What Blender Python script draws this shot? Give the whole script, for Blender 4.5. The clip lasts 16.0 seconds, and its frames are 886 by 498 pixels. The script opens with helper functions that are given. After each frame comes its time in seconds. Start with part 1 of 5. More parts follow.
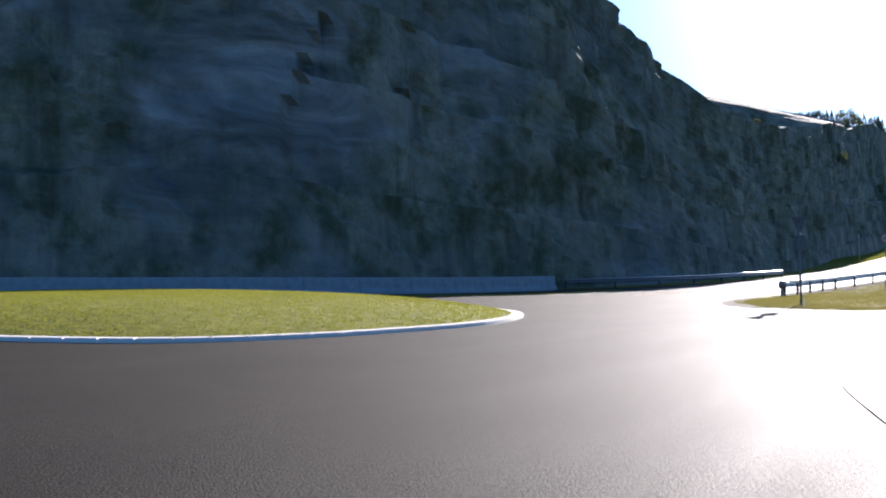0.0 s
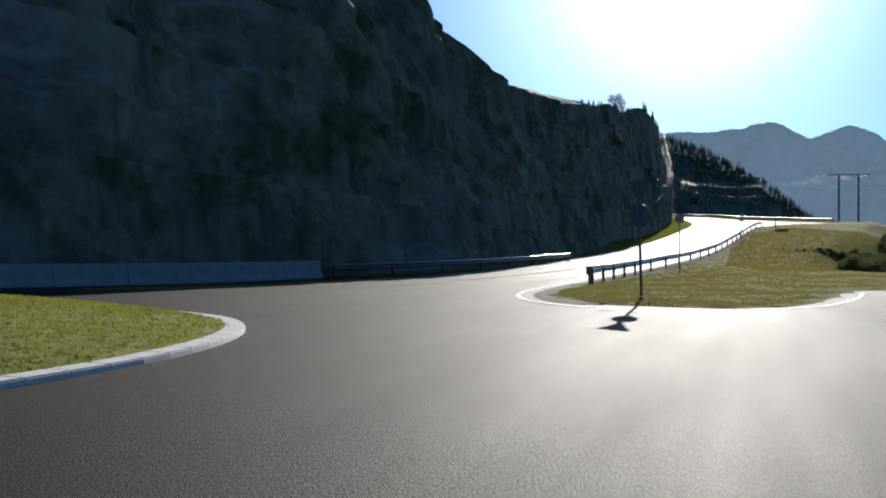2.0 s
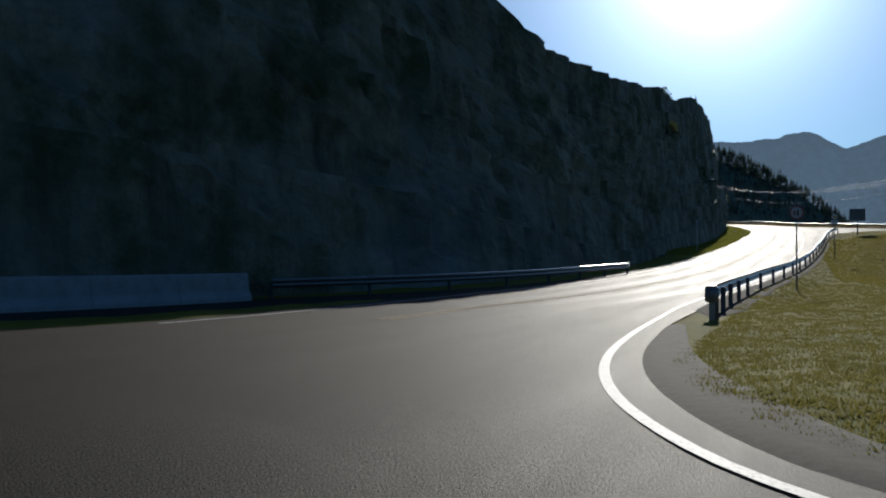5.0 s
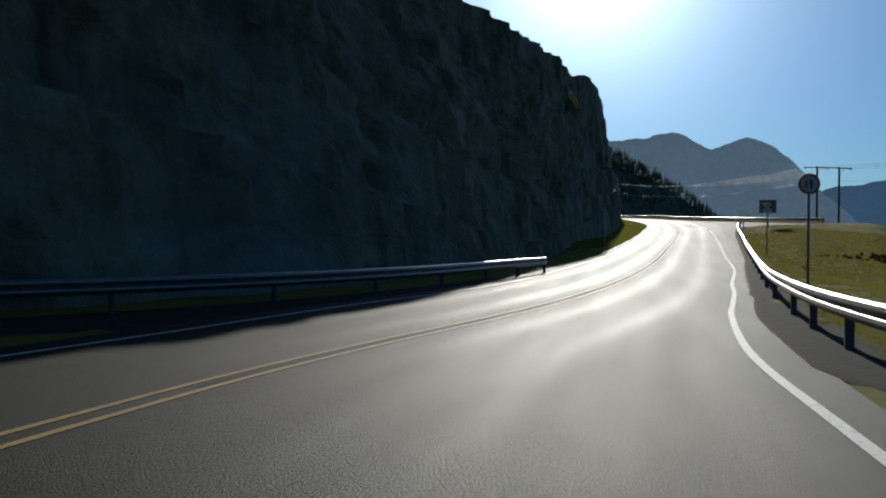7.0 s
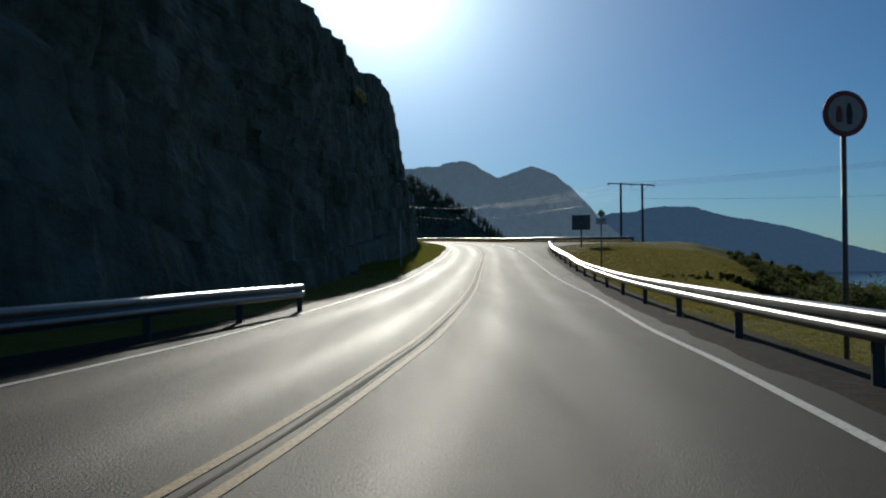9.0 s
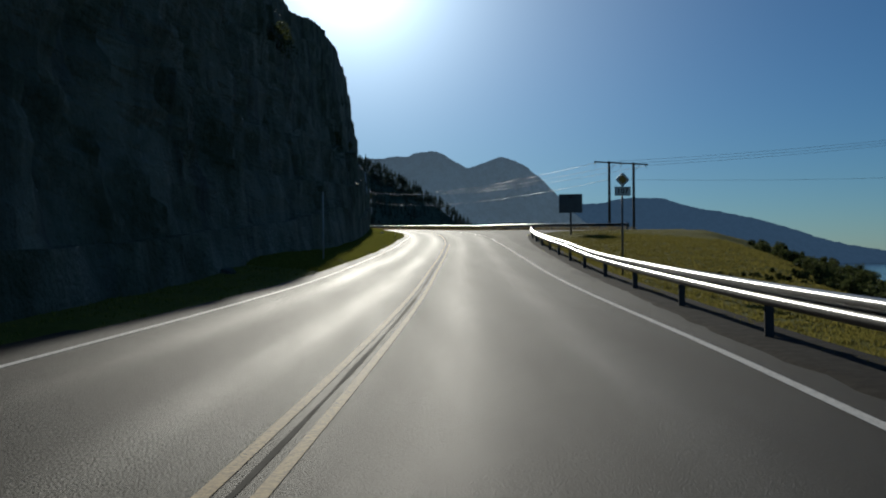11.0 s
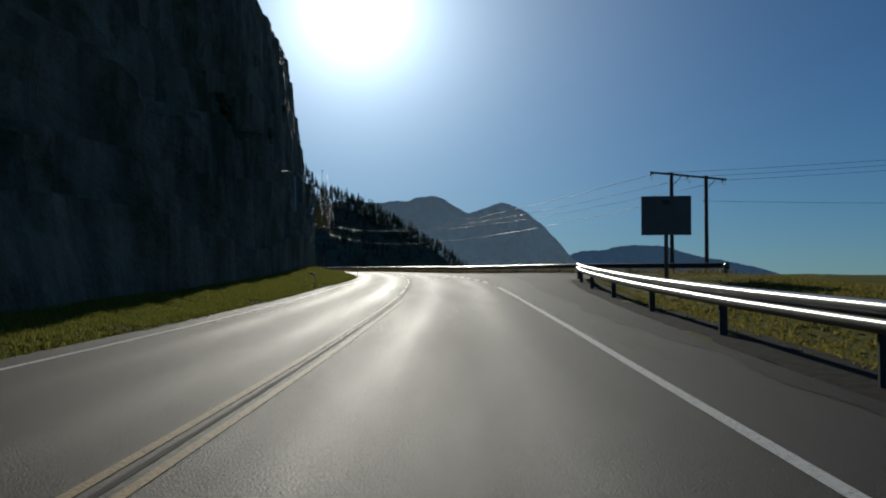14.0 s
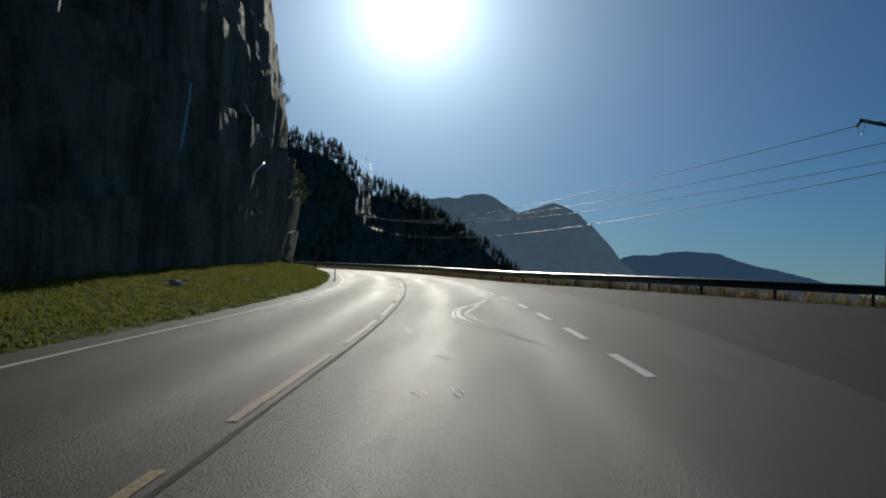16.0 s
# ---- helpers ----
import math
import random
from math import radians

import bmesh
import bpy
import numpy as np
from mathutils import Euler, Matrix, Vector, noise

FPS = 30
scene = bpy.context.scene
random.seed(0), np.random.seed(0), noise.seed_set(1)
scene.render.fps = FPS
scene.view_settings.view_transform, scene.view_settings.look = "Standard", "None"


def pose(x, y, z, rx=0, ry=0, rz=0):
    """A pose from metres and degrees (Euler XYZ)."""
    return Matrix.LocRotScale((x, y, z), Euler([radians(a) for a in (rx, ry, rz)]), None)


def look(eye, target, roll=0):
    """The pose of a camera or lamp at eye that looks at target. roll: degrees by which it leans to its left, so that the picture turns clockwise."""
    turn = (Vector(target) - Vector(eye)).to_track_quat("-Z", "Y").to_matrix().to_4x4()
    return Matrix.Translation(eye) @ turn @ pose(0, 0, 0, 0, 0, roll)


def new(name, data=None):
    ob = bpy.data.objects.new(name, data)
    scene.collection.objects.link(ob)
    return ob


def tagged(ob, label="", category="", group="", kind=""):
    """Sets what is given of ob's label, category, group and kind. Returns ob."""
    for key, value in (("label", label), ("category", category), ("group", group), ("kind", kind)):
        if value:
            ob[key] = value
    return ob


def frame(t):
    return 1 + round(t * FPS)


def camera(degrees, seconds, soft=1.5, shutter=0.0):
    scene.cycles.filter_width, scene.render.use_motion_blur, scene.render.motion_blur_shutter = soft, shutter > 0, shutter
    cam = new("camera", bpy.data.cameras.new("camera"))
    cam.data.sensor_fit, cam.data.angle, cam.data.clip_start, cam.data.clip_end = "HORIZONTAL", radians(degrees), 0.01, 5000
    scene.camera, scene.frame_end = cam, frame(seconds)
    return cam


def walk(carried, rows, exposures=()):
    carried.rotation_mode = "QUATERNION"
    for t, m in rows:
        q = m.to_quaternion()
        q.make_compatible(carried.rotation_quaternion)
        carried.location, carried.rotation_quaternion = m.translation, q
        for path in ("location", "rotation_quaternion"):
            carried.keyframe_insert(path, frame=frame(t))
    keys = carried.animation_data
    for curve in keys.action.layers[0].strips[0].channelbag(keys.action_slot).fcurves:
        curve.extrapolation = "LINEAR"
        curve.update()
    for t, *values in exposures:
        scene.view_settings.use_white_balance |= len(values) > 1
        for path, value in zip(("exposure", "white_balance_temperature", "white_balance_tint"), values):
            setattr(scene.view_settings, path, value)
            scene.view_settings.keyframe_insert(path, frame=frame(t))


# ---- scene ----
# ---------------------------------------------------------------- camera
cam = camera(50.8, 16.0, soft=2.0)
PATH = [
    (0.00, 13.760, -58.589, 2.836, 89.97, 0.73, 31.95),
    (0.50, 12.531, -56.379, 2.785, 89.63, 0.42, 28.38),
    (1.00, 11.503, -54.044, 2.720, 89.33, 0.53, 24.76),
    (1.50, 10.619, -51.606, 2.654, 89.35, 0.33, 21.22),
    (2.00, 9.839, -49.048, 2.570, 88.81, 0.51, 18.22),
    (2.50, 9.218, -46.351, 2.498, 89.10, 0.54, 17.10),
    (3.00, 8.556, -43.622, 2.368, 88.99, 0.62, 17.06),
    (3.50, 7.798, -40.831, 2.228, 89.11, 0.68, 17.48),
    (4.00, 6.975, -37.856, 2.125, 89.13, 0.77, 18.63),
    (4.20, 6.604, -36.617, 2.093, 89.11, 0.77, 19.17),
    (4.70, 5.597, -33.396, 2.049, 89.38, 0.54, 19.92),
    (5.25, 4.394, -29.653, 2.013, 89.50, 0.33, 20.07),
    (5.80, 3.156, -25.735, 1.970, 89.28, 0.23, 19.37),
    (6.30, 2.079, -22.062, 1.840, 89.02, 0.11, 17.60),
    (6.50, 1.698, -20.566, 1.791, 88.98, -0.02, 16.28),
    (7.00, 0.929, -16.766, 1.620, 89.09, -0.22, 12.56),
    (7.50, 0.382, -12.896, 1.481, 89.33, -0.28, 8.35),
    (8.00, 0.110, -8.842, 1.377, 89.95, -0.33, 4.79),
    (8.50, 0.042, -4.542, 1.290, 90.23, -0.15, 2.02),
    (9.00, 0.001, 0.000, 1.200, 90.74, 0.59, 0.00),
    (9.50, 0.337, 4.546, 1.197, 90.96, 0.91, -0.90),
    (10.00, 0.624, 9.092, 1.217, 90.93, 0.90, -1.33),
    (10.20, 0.734, 10.935, 1.234, 90.84, 0.83, -1.45),
    (10.70, 1.026, 15.650, 1.216, 90.24, 0.53, -1.68),
    (11.20, 1.360, 20.615, 1.170, 90.14, 0.40, -2.03),
    (11.80, 1.841, 27.017, 1.161, 90.87, 0.57, -2.61),
    (12.30, 2.324, 32.783, 1.240, 91.75, 0.91, -2.98),
    (12.50, 2.531, 35.198, 1.288, 91.91, 1.00, -2.92),
    (13.00, 3.008, 41.512, 1.423, 92.14, 0.64, -2.78),
    (13.50, 3.513, 48.250, 1.564, 92.67, 0.32, -2.40),
    (14.00, 4.050, 55.410, 1.774, 92.93, -0.27, -1.88),
    (14.50, 4.523, 62.940, 2.048, 93.12, -0.99, -1.18),
    (15.00, 4.907, 70.716, 2.338, 93.13, -1.65, -0.52),
    (15.20, 4.996, 73.860, 2.491, 93.20, -1.69, -0.21),
    (15.50, 5.169, 78.593, 2.708, 93.09, -2.04, 0.32),
    (16.00, 5.367, 86.506, 3.113, 92.71, -2.73, 0.99),
]

walk(cam, [(t, pose(x, y, z, rx, ry, rz)) for t, x, y, z, rx, ry, rz in PATH],
     exposures=[(0.0, 2.45, 5250, 18), (0.5, 1.95, 5230, 11), (1.5, 1.45, 5250, 9), (3.5, 0.9, 5300, 8), (6.5, 0.6, 5220, 6), (8.0, 0.45, 5300, 4), (9.5, 0.27, 5330, 4), (12.5, 0.1, 5330, 4), (16.0, -0.12, 5300, 4)])

# ---------------------------------------------------------------- world and sun
SUN_AZ, SUN_EL = -3.6, 17.3          # degrees clockwise from +y, above the horizon
world = bpy.data.worlds.new("sky")
scene.world = world
world.use_nodes = True
wn, wl = world.node_tree.nodes, world.node_tree.links
wn.clear()
sky = wn.new("ShaderNodeTexSky")
sky.sky_type, sky.sun_disc = "NISHITA", False
sky.sun_elevation, sky.sun_rotation = radians(SUN_EL), radians(SUN_AZ)
sky.altitude, sky.air_density, sky.dust_density, sky.ozone_density = 100, 0.9, 0.0, 2.3
wbg, wout = wn.new("ShaderNodeBackground"), wn.new("ShaderNodeOutputWorld")
wbg.inputs["Strength"].default_value = 0.031
wtint = wn.new("ShaderNodeMix")
wtint.data_type, wtint.blend_type = "RGBA", "MULTIPLY"
wtint.inputs["Factor"].default_value = 1.0
wtint.inputs["B"].default_value = (0.62, 0.83, 1.0, 1)          # clear northern air
wl.new(sky.outputs[0], wtint.inputs["A"])
wl.new(wtint.outputs["Result"], wbg.inputs["Color"])

sun_data = bpy.data.lights.new("sun", "SUN")
sun_data.energy, sun_data.angle, sun_data.color = 3.0, radians(0.53), (1.0, 0.82, 0.6)
sun = new("sun", sun_data)
ce, se, sa, ca = math.cos(radians(SUN_EL)), math.sin(radians(SUN_EL)), math.sin(radians(SUN_AZ)), math.cos(radians(SUN_AZ))
SUN_DIR = Vector((sa * ce, ca * ce, se))
sun.matrix_world = look(SUN_DIR * 200, (0, 0, 0))

# the bright aureole of thin haze round the sun
wtc, wdot = wn.new("ShaderNodeTexCoord"), wn.new("ShaderNodeVectorMath")
wdot.operation = "DOT_PRODUCT"
wdot.inputs[1].default_value = SUN_DIR
wl.new(wtc.outputs["Generated"], wdot.inputs[0])
wclamp = wn.new("ShaderNodeMath")
wclamp.operation = "MAXIMUM"
wclamp.inputs[1].default_value = 0.0
wl.new(wdot.outputs["Value"], wclamp.inputs[0])
halo_sum = None
for power, gain in ((12, 0.085), (36, 0.3), (150, 0.65), (600, 0.9), (2400, 1.4), (9000, 5.0)):
    wp, wm = wn.new("ShaderNodeMath"), wn.new("ShaderNodeMath")
    wp.operation, wm.operation = "POWER", "MULTIPLY"
    wp.inputs[1].default_value, wm.inputs[1].default_value = power, gain
    wl.new(wclamp.outputs[0], wp.inputs[0])
    wl.new(wp.outputs[0], wm.inputs[0])
    if halo_sum is None:
        halo_sum = wm.outputs[0]
    else:
        wa = wn.new("ShaderNodeMath")
        wl.new(halo_sum, wa.inputs[0])
        wl.new(wm.outputs[0], wa.inputs[1])
        halo_sum = wa.outputs[0]
whalo, wadd = wn.new("ShaderNodeBackground"), wn.new("ShaderNodeAddShader")
whalo.inputs["Color"].default_value = (0.92, 0.93, 0.86, 1)
wl.new(halo_sum, whalo.inputs["Strength"])
wl.new(wbg.outputs[0], wadd.inputs[0])
wl.new(whalo.outputs[0], wadd.inputs[1])
wl.new(wadd.outputs[0], wout.inputs["Surface"])

# ---------------------------------------------------------------- materials


def material(name):
    m = bpy.data.materials.new(name)
    m.use_nodes = True
    nt = m.node_tree
    return m, nt, nt.nodes["Principled BSDF"]


def coords(nt, scale=1.0, obj=True):
    tc, mp = nt.nodes.new("ShaderNodeTexCoord"), nt.nodes.new("ShaderNodeMapping")
    mp.inputs["Scale"].default_value = (scale,) * 3 if not isinstance(scale, tuple) else scale
    nt.links.new(tc.outputs["Object" if obj else "Generated"], mp.inputs["Vector"])
    return mp.outputs[0]


def noise_tex(nt, scale, detail=6.0, rough=0.6, stretch=1.0):
    n = nt.nodes.new("ShaderNodeTexNoise")
    n.inputs["Scale"].default_value, n.inputs["Detail"].default_value = scale, detail
    n.inputs["Roughness"].default_value = rough
    nt.links.new(coords(nt, stretch), n.inputs["Vector"])
    return n.outputs["Fac"]


def ramp(nt, src, stops):
    r = nt.nodes.new("ShaderNodeValToRGB")
    while len(r.color_ramp.elements) < len(stops):
        r.color_ramp.elements.new(0.5)
    for e, (pos, col) in zip(r.color_ramp.elements, stops):
        e.position, e.color = pos, (*col, 1)
    nt.links.new(src, r.inputs["Fac"])
    return r.outputs["Color"]


def mix(nt, a, b, fac, mode="MIX"):
    n = nt.nodes.new("ShaderNodeMix")
    n.data_type, n.blend_type = "RGBA", mode
    for sock, val in ((n.inputs["Factor"], fac), (n.inputs["A"], a), (n.inputs["B"], b)):
        if isinstance(val, (int, float)):
            sock.default_value = val
        elif isinstance(val, tuple):
            sock.default_value = (*val, 1)
        else:
            nt.links.new(val, sock)
    return n.outputs["Result"]


def bump(nt, bsdf, height, strength, distance):
    b = nt.nodes.new("ShaderNodeBump")
    b.inputs["Strength"].default_value, b.inputs["Distance"].default_value = strength, distance
    nt.links.new(height, b.inputs["Height"])
    nt.links.new(b.outputs[0], bsdf.inputs["Normal"])


def scalar(nt, src, lo, hi):
    m = nt.nodes.new("ShaderNodeMapRange")
    m.inputs["To Min"].default_value, m.inputs["To Max"].default_value = lo, hi
    nt.links.new(src, m.inputs["Value"])
    return m.outputs[0]


def simple(name, col, rough=0.6, metal=0.0, var=0.25, scale=6.0, spec=0.5):
    """A surface with gentle variation of colour and gloss at two scales."""
    m, nt, b = material(name)
    n1, n2 = noise_tex(nt, scale), noise_tex(nt, scale * 9, 3)
    lo, hi = tuple(c * (1 - var) for c in col), tuple(min(1, c * (1 + var)) for c in col)
    c1 = ramp(nt, n1, [(0.3, lo), (0.7, hi)])
    c2 = mix(nt, c1, ramp(nt, n2, [(0.35, lo), (0.65, hi)]), 0.35)
    nt.links.new(c2, b.inputs["Base Color"])
    nt.links.new(scalar(nt, n1, max(0.02, rough - 0.1), min(1, rough + 0.1)), b.inputs["Roughness"])
    b.inputs["Metallic"].default_value = metal
    b.inputs["Specular IOR Level"].default_value = spec
    return m


def asphalt_material(name, k, spec):
    """Bitumen and stone; k scales the base colour."""
    m, nt, b = material(name)
    big, mid, grain = noise_tex(nt, 0.22, 5), noise_tex(nt, 0.9, 6, 0.65, (1.3, 0.1, 1.0)), noise_tex(nt, 60, 3)
    def tone(v):
        return (v * k * 1.1, v * k * 0.96, v * k * 0.64)

    c = ramp(nt, mid, [(0.3, tone(0.016)), (0.7, tone(0.036))])
    c = mix(nt, c, ramp(nt, big, [(0.35, tone(0.011)), (0.65, tone(0.05))]), 0.55)
    c = mix(nt, c, ramp(nt, grain, [(0.35, tone(0.02)), (0.62, tone(0.08))]), 0.35)
    nt.links.new(c, b.inputs["Base Color"])
    at = nt.nodes.new("ShaderNodeAttribute")
    at.attribute_name = "wear"
    worn = nt.nodes.new("ShaderNodeMath")
    worn.operation = "MULTIPLY"
    nt.links.new(at.outputs["Fac"], worn.inputs[0])
    nt.links.new(scalar(nt, noise_tex(nt, 0.8, 5, 0.6, (1.4, 0.05, 1.0)), 0.2, 1.5), worn.inputs[1])
    c = mix(nt, c, tone(0.064), worn.outputs[0])
    sub = nt.nodes.new("ShaderNodeMath")
    sub.operation = "MULTIPLY_ADD"
    sub.inputs[1].default_value = -0.08
    nt.links.new(worn.outputs[0], sub.inputs[0])
    nt.links.new(scalar(nt, mid, 0.64, 0.82), sub.inputs[2])
    nt.links.new(sub.outputs[0], b.inputs["Roughness"])
    nt.links.new(c, b.inputs["Base Color"])
    b.inputs["Specular IOR Level"].default_value = spec
    bump(nt, b, grain, 0.75, 0.0135)
    return m


def grass_ground_material():
    m, nt, b = material("grass_ground")
    n1, n2, n3 = noise_tex(nt, 0.25, 5), noise_tex(nt, 3.5, 5), noise_tex(nt, 40, 2)
    c = ramp(nt, n1, [(0.32, (0.095, 0.098, 0.016)), (0.55, (0.19, 0.165, 0.026)), (0.72, (0.28, 0.21, 0.038))])
    c = mix(nt, c, ramp(nt, n2, [(0.3, (0.06, 0.08, 0.012)), (0.7, (0.2, 0.19, 0.035))]), 0.45)
    c = mix(nt, c, ramp(nt, n3, [(0.3, (0.05, 0.065, 0.01)), (0.7, (0.2, 0.195, 0.04))]), 0.3)
    nt.links.new(c, b.inputs["Base Color"])
    b.inputs["Roughness"].default_value = 0.9
    b.inputs["Specular IOR Level"].default_value = 0.03
    bump(nt, b, n3, 0.5, 0.03)
    return m


def blade_material(name, dark, light):
    """Thin leaves that let some light through."""
    m, nt, b = material(name)
    geo = nt.nodes.new("ShaderNodeNewGeometry")
    c = ramp(nt, geo.outputs["Random Per Island"], [(0.0, dark), (1.0, light)])
    nt.links.new(c, b.inputs["Base Color"])
    b.inputs["Roughness"].default_value = 0.75
    b.inputs["Specular IOR Level"].default_value = 0.08
    tr, ad = nt.nodes.new("ShaderNodeBsdfTranslucent"), nt.nodes.new("ShaderNodeMixShader")
    nt.links.new(c, tr.inputs["Color"])
    ad.inputs[0].default_value = 0.5
    nt.links.new(b.outputs[0], ad.inputs[1])
    nt.links.new(tr.outputs[0], ad.inputs[2])
    nt.links.new(ad.outputs[0], nt.nodes["Material Output"].inputs["Surface"])
    return m


def rock_material():
    """Dark gneiss: weathered faces, vertical wash streaks, moss and lichen, paler slanting slabs in the south."""
    m, nt, b = material("rock")
    n1, n2, n3 = noise_tex(nt, 0.09, 6), noise_tex(nt, 0.7, 8, 0.65, (1, 1, 0.35)), noise_tex(nt, 7, 6)
    c = ramp(nt, n1, [(0.35, (0.165, 0.165, 0.12)), (0.65, (0.29, 0.285, 0.205))])
    c = mix(nt, c, ramp(nt, n2, [(0.32, (0.09, 0.093, 0.066)), (0.5, (0.2, 0.2, 0.145)), (0.72, (0.36, 0.35, 0.265))]), 0.5)
    wash = ramp(nt, noise_tex(nt, 0.55, 5, 0.6, (1, 1, 0.07)), [(0.5, (0, 0, 0)), (0.68, (0.75, 0.75, 0.75))])
    c = mix(nt, c, (0.035, 0.036, 0.03), wash)
    moss = ramp(nt, noise_tex(nt, 0.3, 6, 0.7), [(0.44, (0, 0, 0)), (0.62, (0.85, 0.85, 0.85))])
    c = mix(nt, c, (0.05, 0.062, 0.024), moss)
    # bare grey-blue slabs with slanting bands in the southern part of the face
    tc, sep = nt.nodes.new("ShaderNodeTexCoord"), nt.nodes.new("ShaderNodeSeparateXYZ")
    nt.links.new(tc.outputs["Object"], sep.inputs[0])
    south = nt.nodes.new("ShaderNodeMapRange")
    for key, val in (("From Min", 26.0), ("From Max", 2.0)):
        south.inputs[key].default_value = val
    nt.links.new(sep.outputs["Y"], south.inputs["Value"])
    bare = ramp(nt, noise_tex(nt, 0.07, 5, 0.6), [(0.44, (0, 0, 0)), (0.58, (1, 1, 1))])
    dip = nt.nodes.new("ShaderNodeMapping")
    dip.inputs["Rotation"].default_value, dip.inputs["Scale"].default_value = (radians(38), radians(-26), 0), (0.3, 0.3, 0.95)
    nt.links.new(tc.outputs["Object"], dip.inputs["Vector"])
    bands = nt.nodes.new("ShaderNodeTexNoise")
    bands.inputs["Scale"].default_value, bands.inputs["Detail"].default_value, bands.inputs["Roughness"].default_value, bands.inputs["Distortion"].default_value = 0.32, 8, 0.62, 0.9
    nt.links.new(dip.outputs[0], bands.inputs["Vector"])
    slab = ramp(nt, bands.outputs["Fac"], [(0.32, (0.05, 0.057, 0.054)), (0.5, (0.16, 0.17, 0.16)), (0.68, (0.33, 0.34, 0.325))])
    c = mix(nt, c, mix(nt, c, slab, bare), south.outputs[0])
    nt.links.new(c, b.inputs["Base Color"])
    nt.links.new(scalar(nt, n2, 0.7, 0.95), b.inputs["Roughness"])
    b.inputs["Specular IOR Level"].default_value = 0.2
    bump(nt, b, mix(nt, n2, n3, 0.4), 1.0, 0.45)
    return m


def mountain_material(name, a, c_, scale):
    m, nt, b = material(name)
    n1, n2 = noise_tex(nt, scale, 8), noise_tex(nt, scale * 7, 6)
    c = ramp(nt, n1, [(0.35, a), (0.65, c_)])
    c = mix(nt, c, ramp(nt, n2, [(0.4, tuple(v * 0.5 for v in a)), (0.6, c_)]), 0.4)
    nt.links.new(c, b.inputs["Base Color"])
    b.inputs["Roughness"].default_value = 1.0
    b.inputs["Specular IOR Level"].default_value = 0.0
    return m


def steel_material():
    m, nt, b = material("galvanised_steel")
    n1, n2 = noise_tex(nt, 3, 5), noise_tex(nt, 45, 3)
    c = ramp(nt, n1, [(0.3, (0.14, 0.142, 0.14)), (0.7, (0.21, 0.21, 0.206))])
    c = mix(nt, c, ramp(nt, n2, [(0.4, (0.07, 0.072, 0.072)), (0.6, (0.3, 0.3, 0.3))]), 0.25)
    nt.links.new(c, b.inputs["Base Color"])
    nt.links.new(scalar(nt, n1, 0.3, 0.42), b.inputs["Roughness"])
    b.inputs["Metallic"].default_value = 0.8
    return m


def paint_material(name, col, rough=0.75, spec=0.18, hold=0.5):
    m, nt, b = material(name)
    n1, n2 = noise_tex(nt, 2.2, 6), noise_tex(nt, 28, 5, 0.7)
    worn = ramp(nt, n2, [(hold - 0.14, (0.045, 0.042, 0.036)), (hold, col)])
    c = mix(nt, col, worn, ramp(nt, n1, [(0.3, (0.25, 0.25, 0.25)), (0.75, (0.9, 0.9, 0.9))]))
    nt.links.new(c, b.inputs["Base Color"])
    b.inputs["Roughness"].default_value = rough
    b.inputs["Specular IOR Level"].default_value = spec
    return m


def turf_material():
    m, nt, b = material("mown_turf")
    n1, n2, n3 = noise_tex(nt, 0.4, 5), noise_tex(nt, 5, 5), noise_tex(nt, 45, 2)
    c = ramp(nt, n1, [(0.35, (0.13, 0.15, 0.016)), (0.65, (0.27, 0.26, 0.035))])
    c = mix(nt, c, ramp(nt, n2, [(0.36, (0.035, 0.05, 0.009)), (0.6, (0.27, 0.25, 0.045))]), 0.5)
    c = mix(nt, c, ramp(nt, n3, [(0.3, (0.06, 0.08, 0.012)), (0.7, (0.28, 0.27, 0.06))]), 0.35)
    nt.links.new(c, b.inputs["Base Color"])
    b.inputs["Roughness"].default_value = 0.9
    b.inputs["Specular IOR Level"].default_value = 0.1
    bump(nt, b, n3, 0.7, 0.03)
    return m


TURF = turf_material()
# the second asphalt is newer, and darkened further where the sun's sheen dies away
ASPHALT, DARK_ASPHALT = asphalt_material("asphalt", 0.4, 0.165), asphalt_material("dark_asphalt", 0.29, 0.1)
GRASS, ROCK, STEEL = grass_ground_material(), rock_material(), steel_material()
BLADE = blade_material("grass_blades", (0.15, 0.142, 0.032), (0.2, 0.178, 0.05))
HILL_BLADE = blade_material("knoll_blades", (0.15, 0.14, 0.03), (0.27, 0.23, 0.06))
LAWN = blade_material("lawn_blades", (0.15, 0.165, 0.018), (0.25, 0.25, 0.035))
VERGE = blade_material("verge_blades", (0.11, 0.13, 0.022), (0.3, 0.29, 0.06))
LEAF = blade_material("leaves", (0.045, 0.06, 0.018), (0.11, 0.125, 0.045))
PALE_GRAVEL = simple("pale_gravel", (0.13, 0.122, 0.1), 0.95, scale=7, var=0.45, spec=0.05)
NEEDLE = blade_material("needles", (0.08, 0.095, 0.065), (0.14, 0.155, 0.1))
DRY = blade_material("dry_grass", (0.2, 0.16, 0.07), (0.42, 0.34, 0.17))
BARK = simple("bark", (0.09, 0.075, 0.06), 0.9, scale=8)
WHITE_LINE, YELLOW_LINE = paint_material("white_road_paint", (0.68, 0.67, 0.63), 0.7, 0.27), paint_material("yellow_road_paint", (0.4, 0.28, 0.1), 0.75, 0.16, 0.56)
SCUFF = paint_material("chalky_scuff", (0.1, 0.093, 0.08), 0.7, 0.27, 0.62)
CONCRETE = simple("concrete", (0.21, 0.225, 0.235), 0.85, scale=2.5)
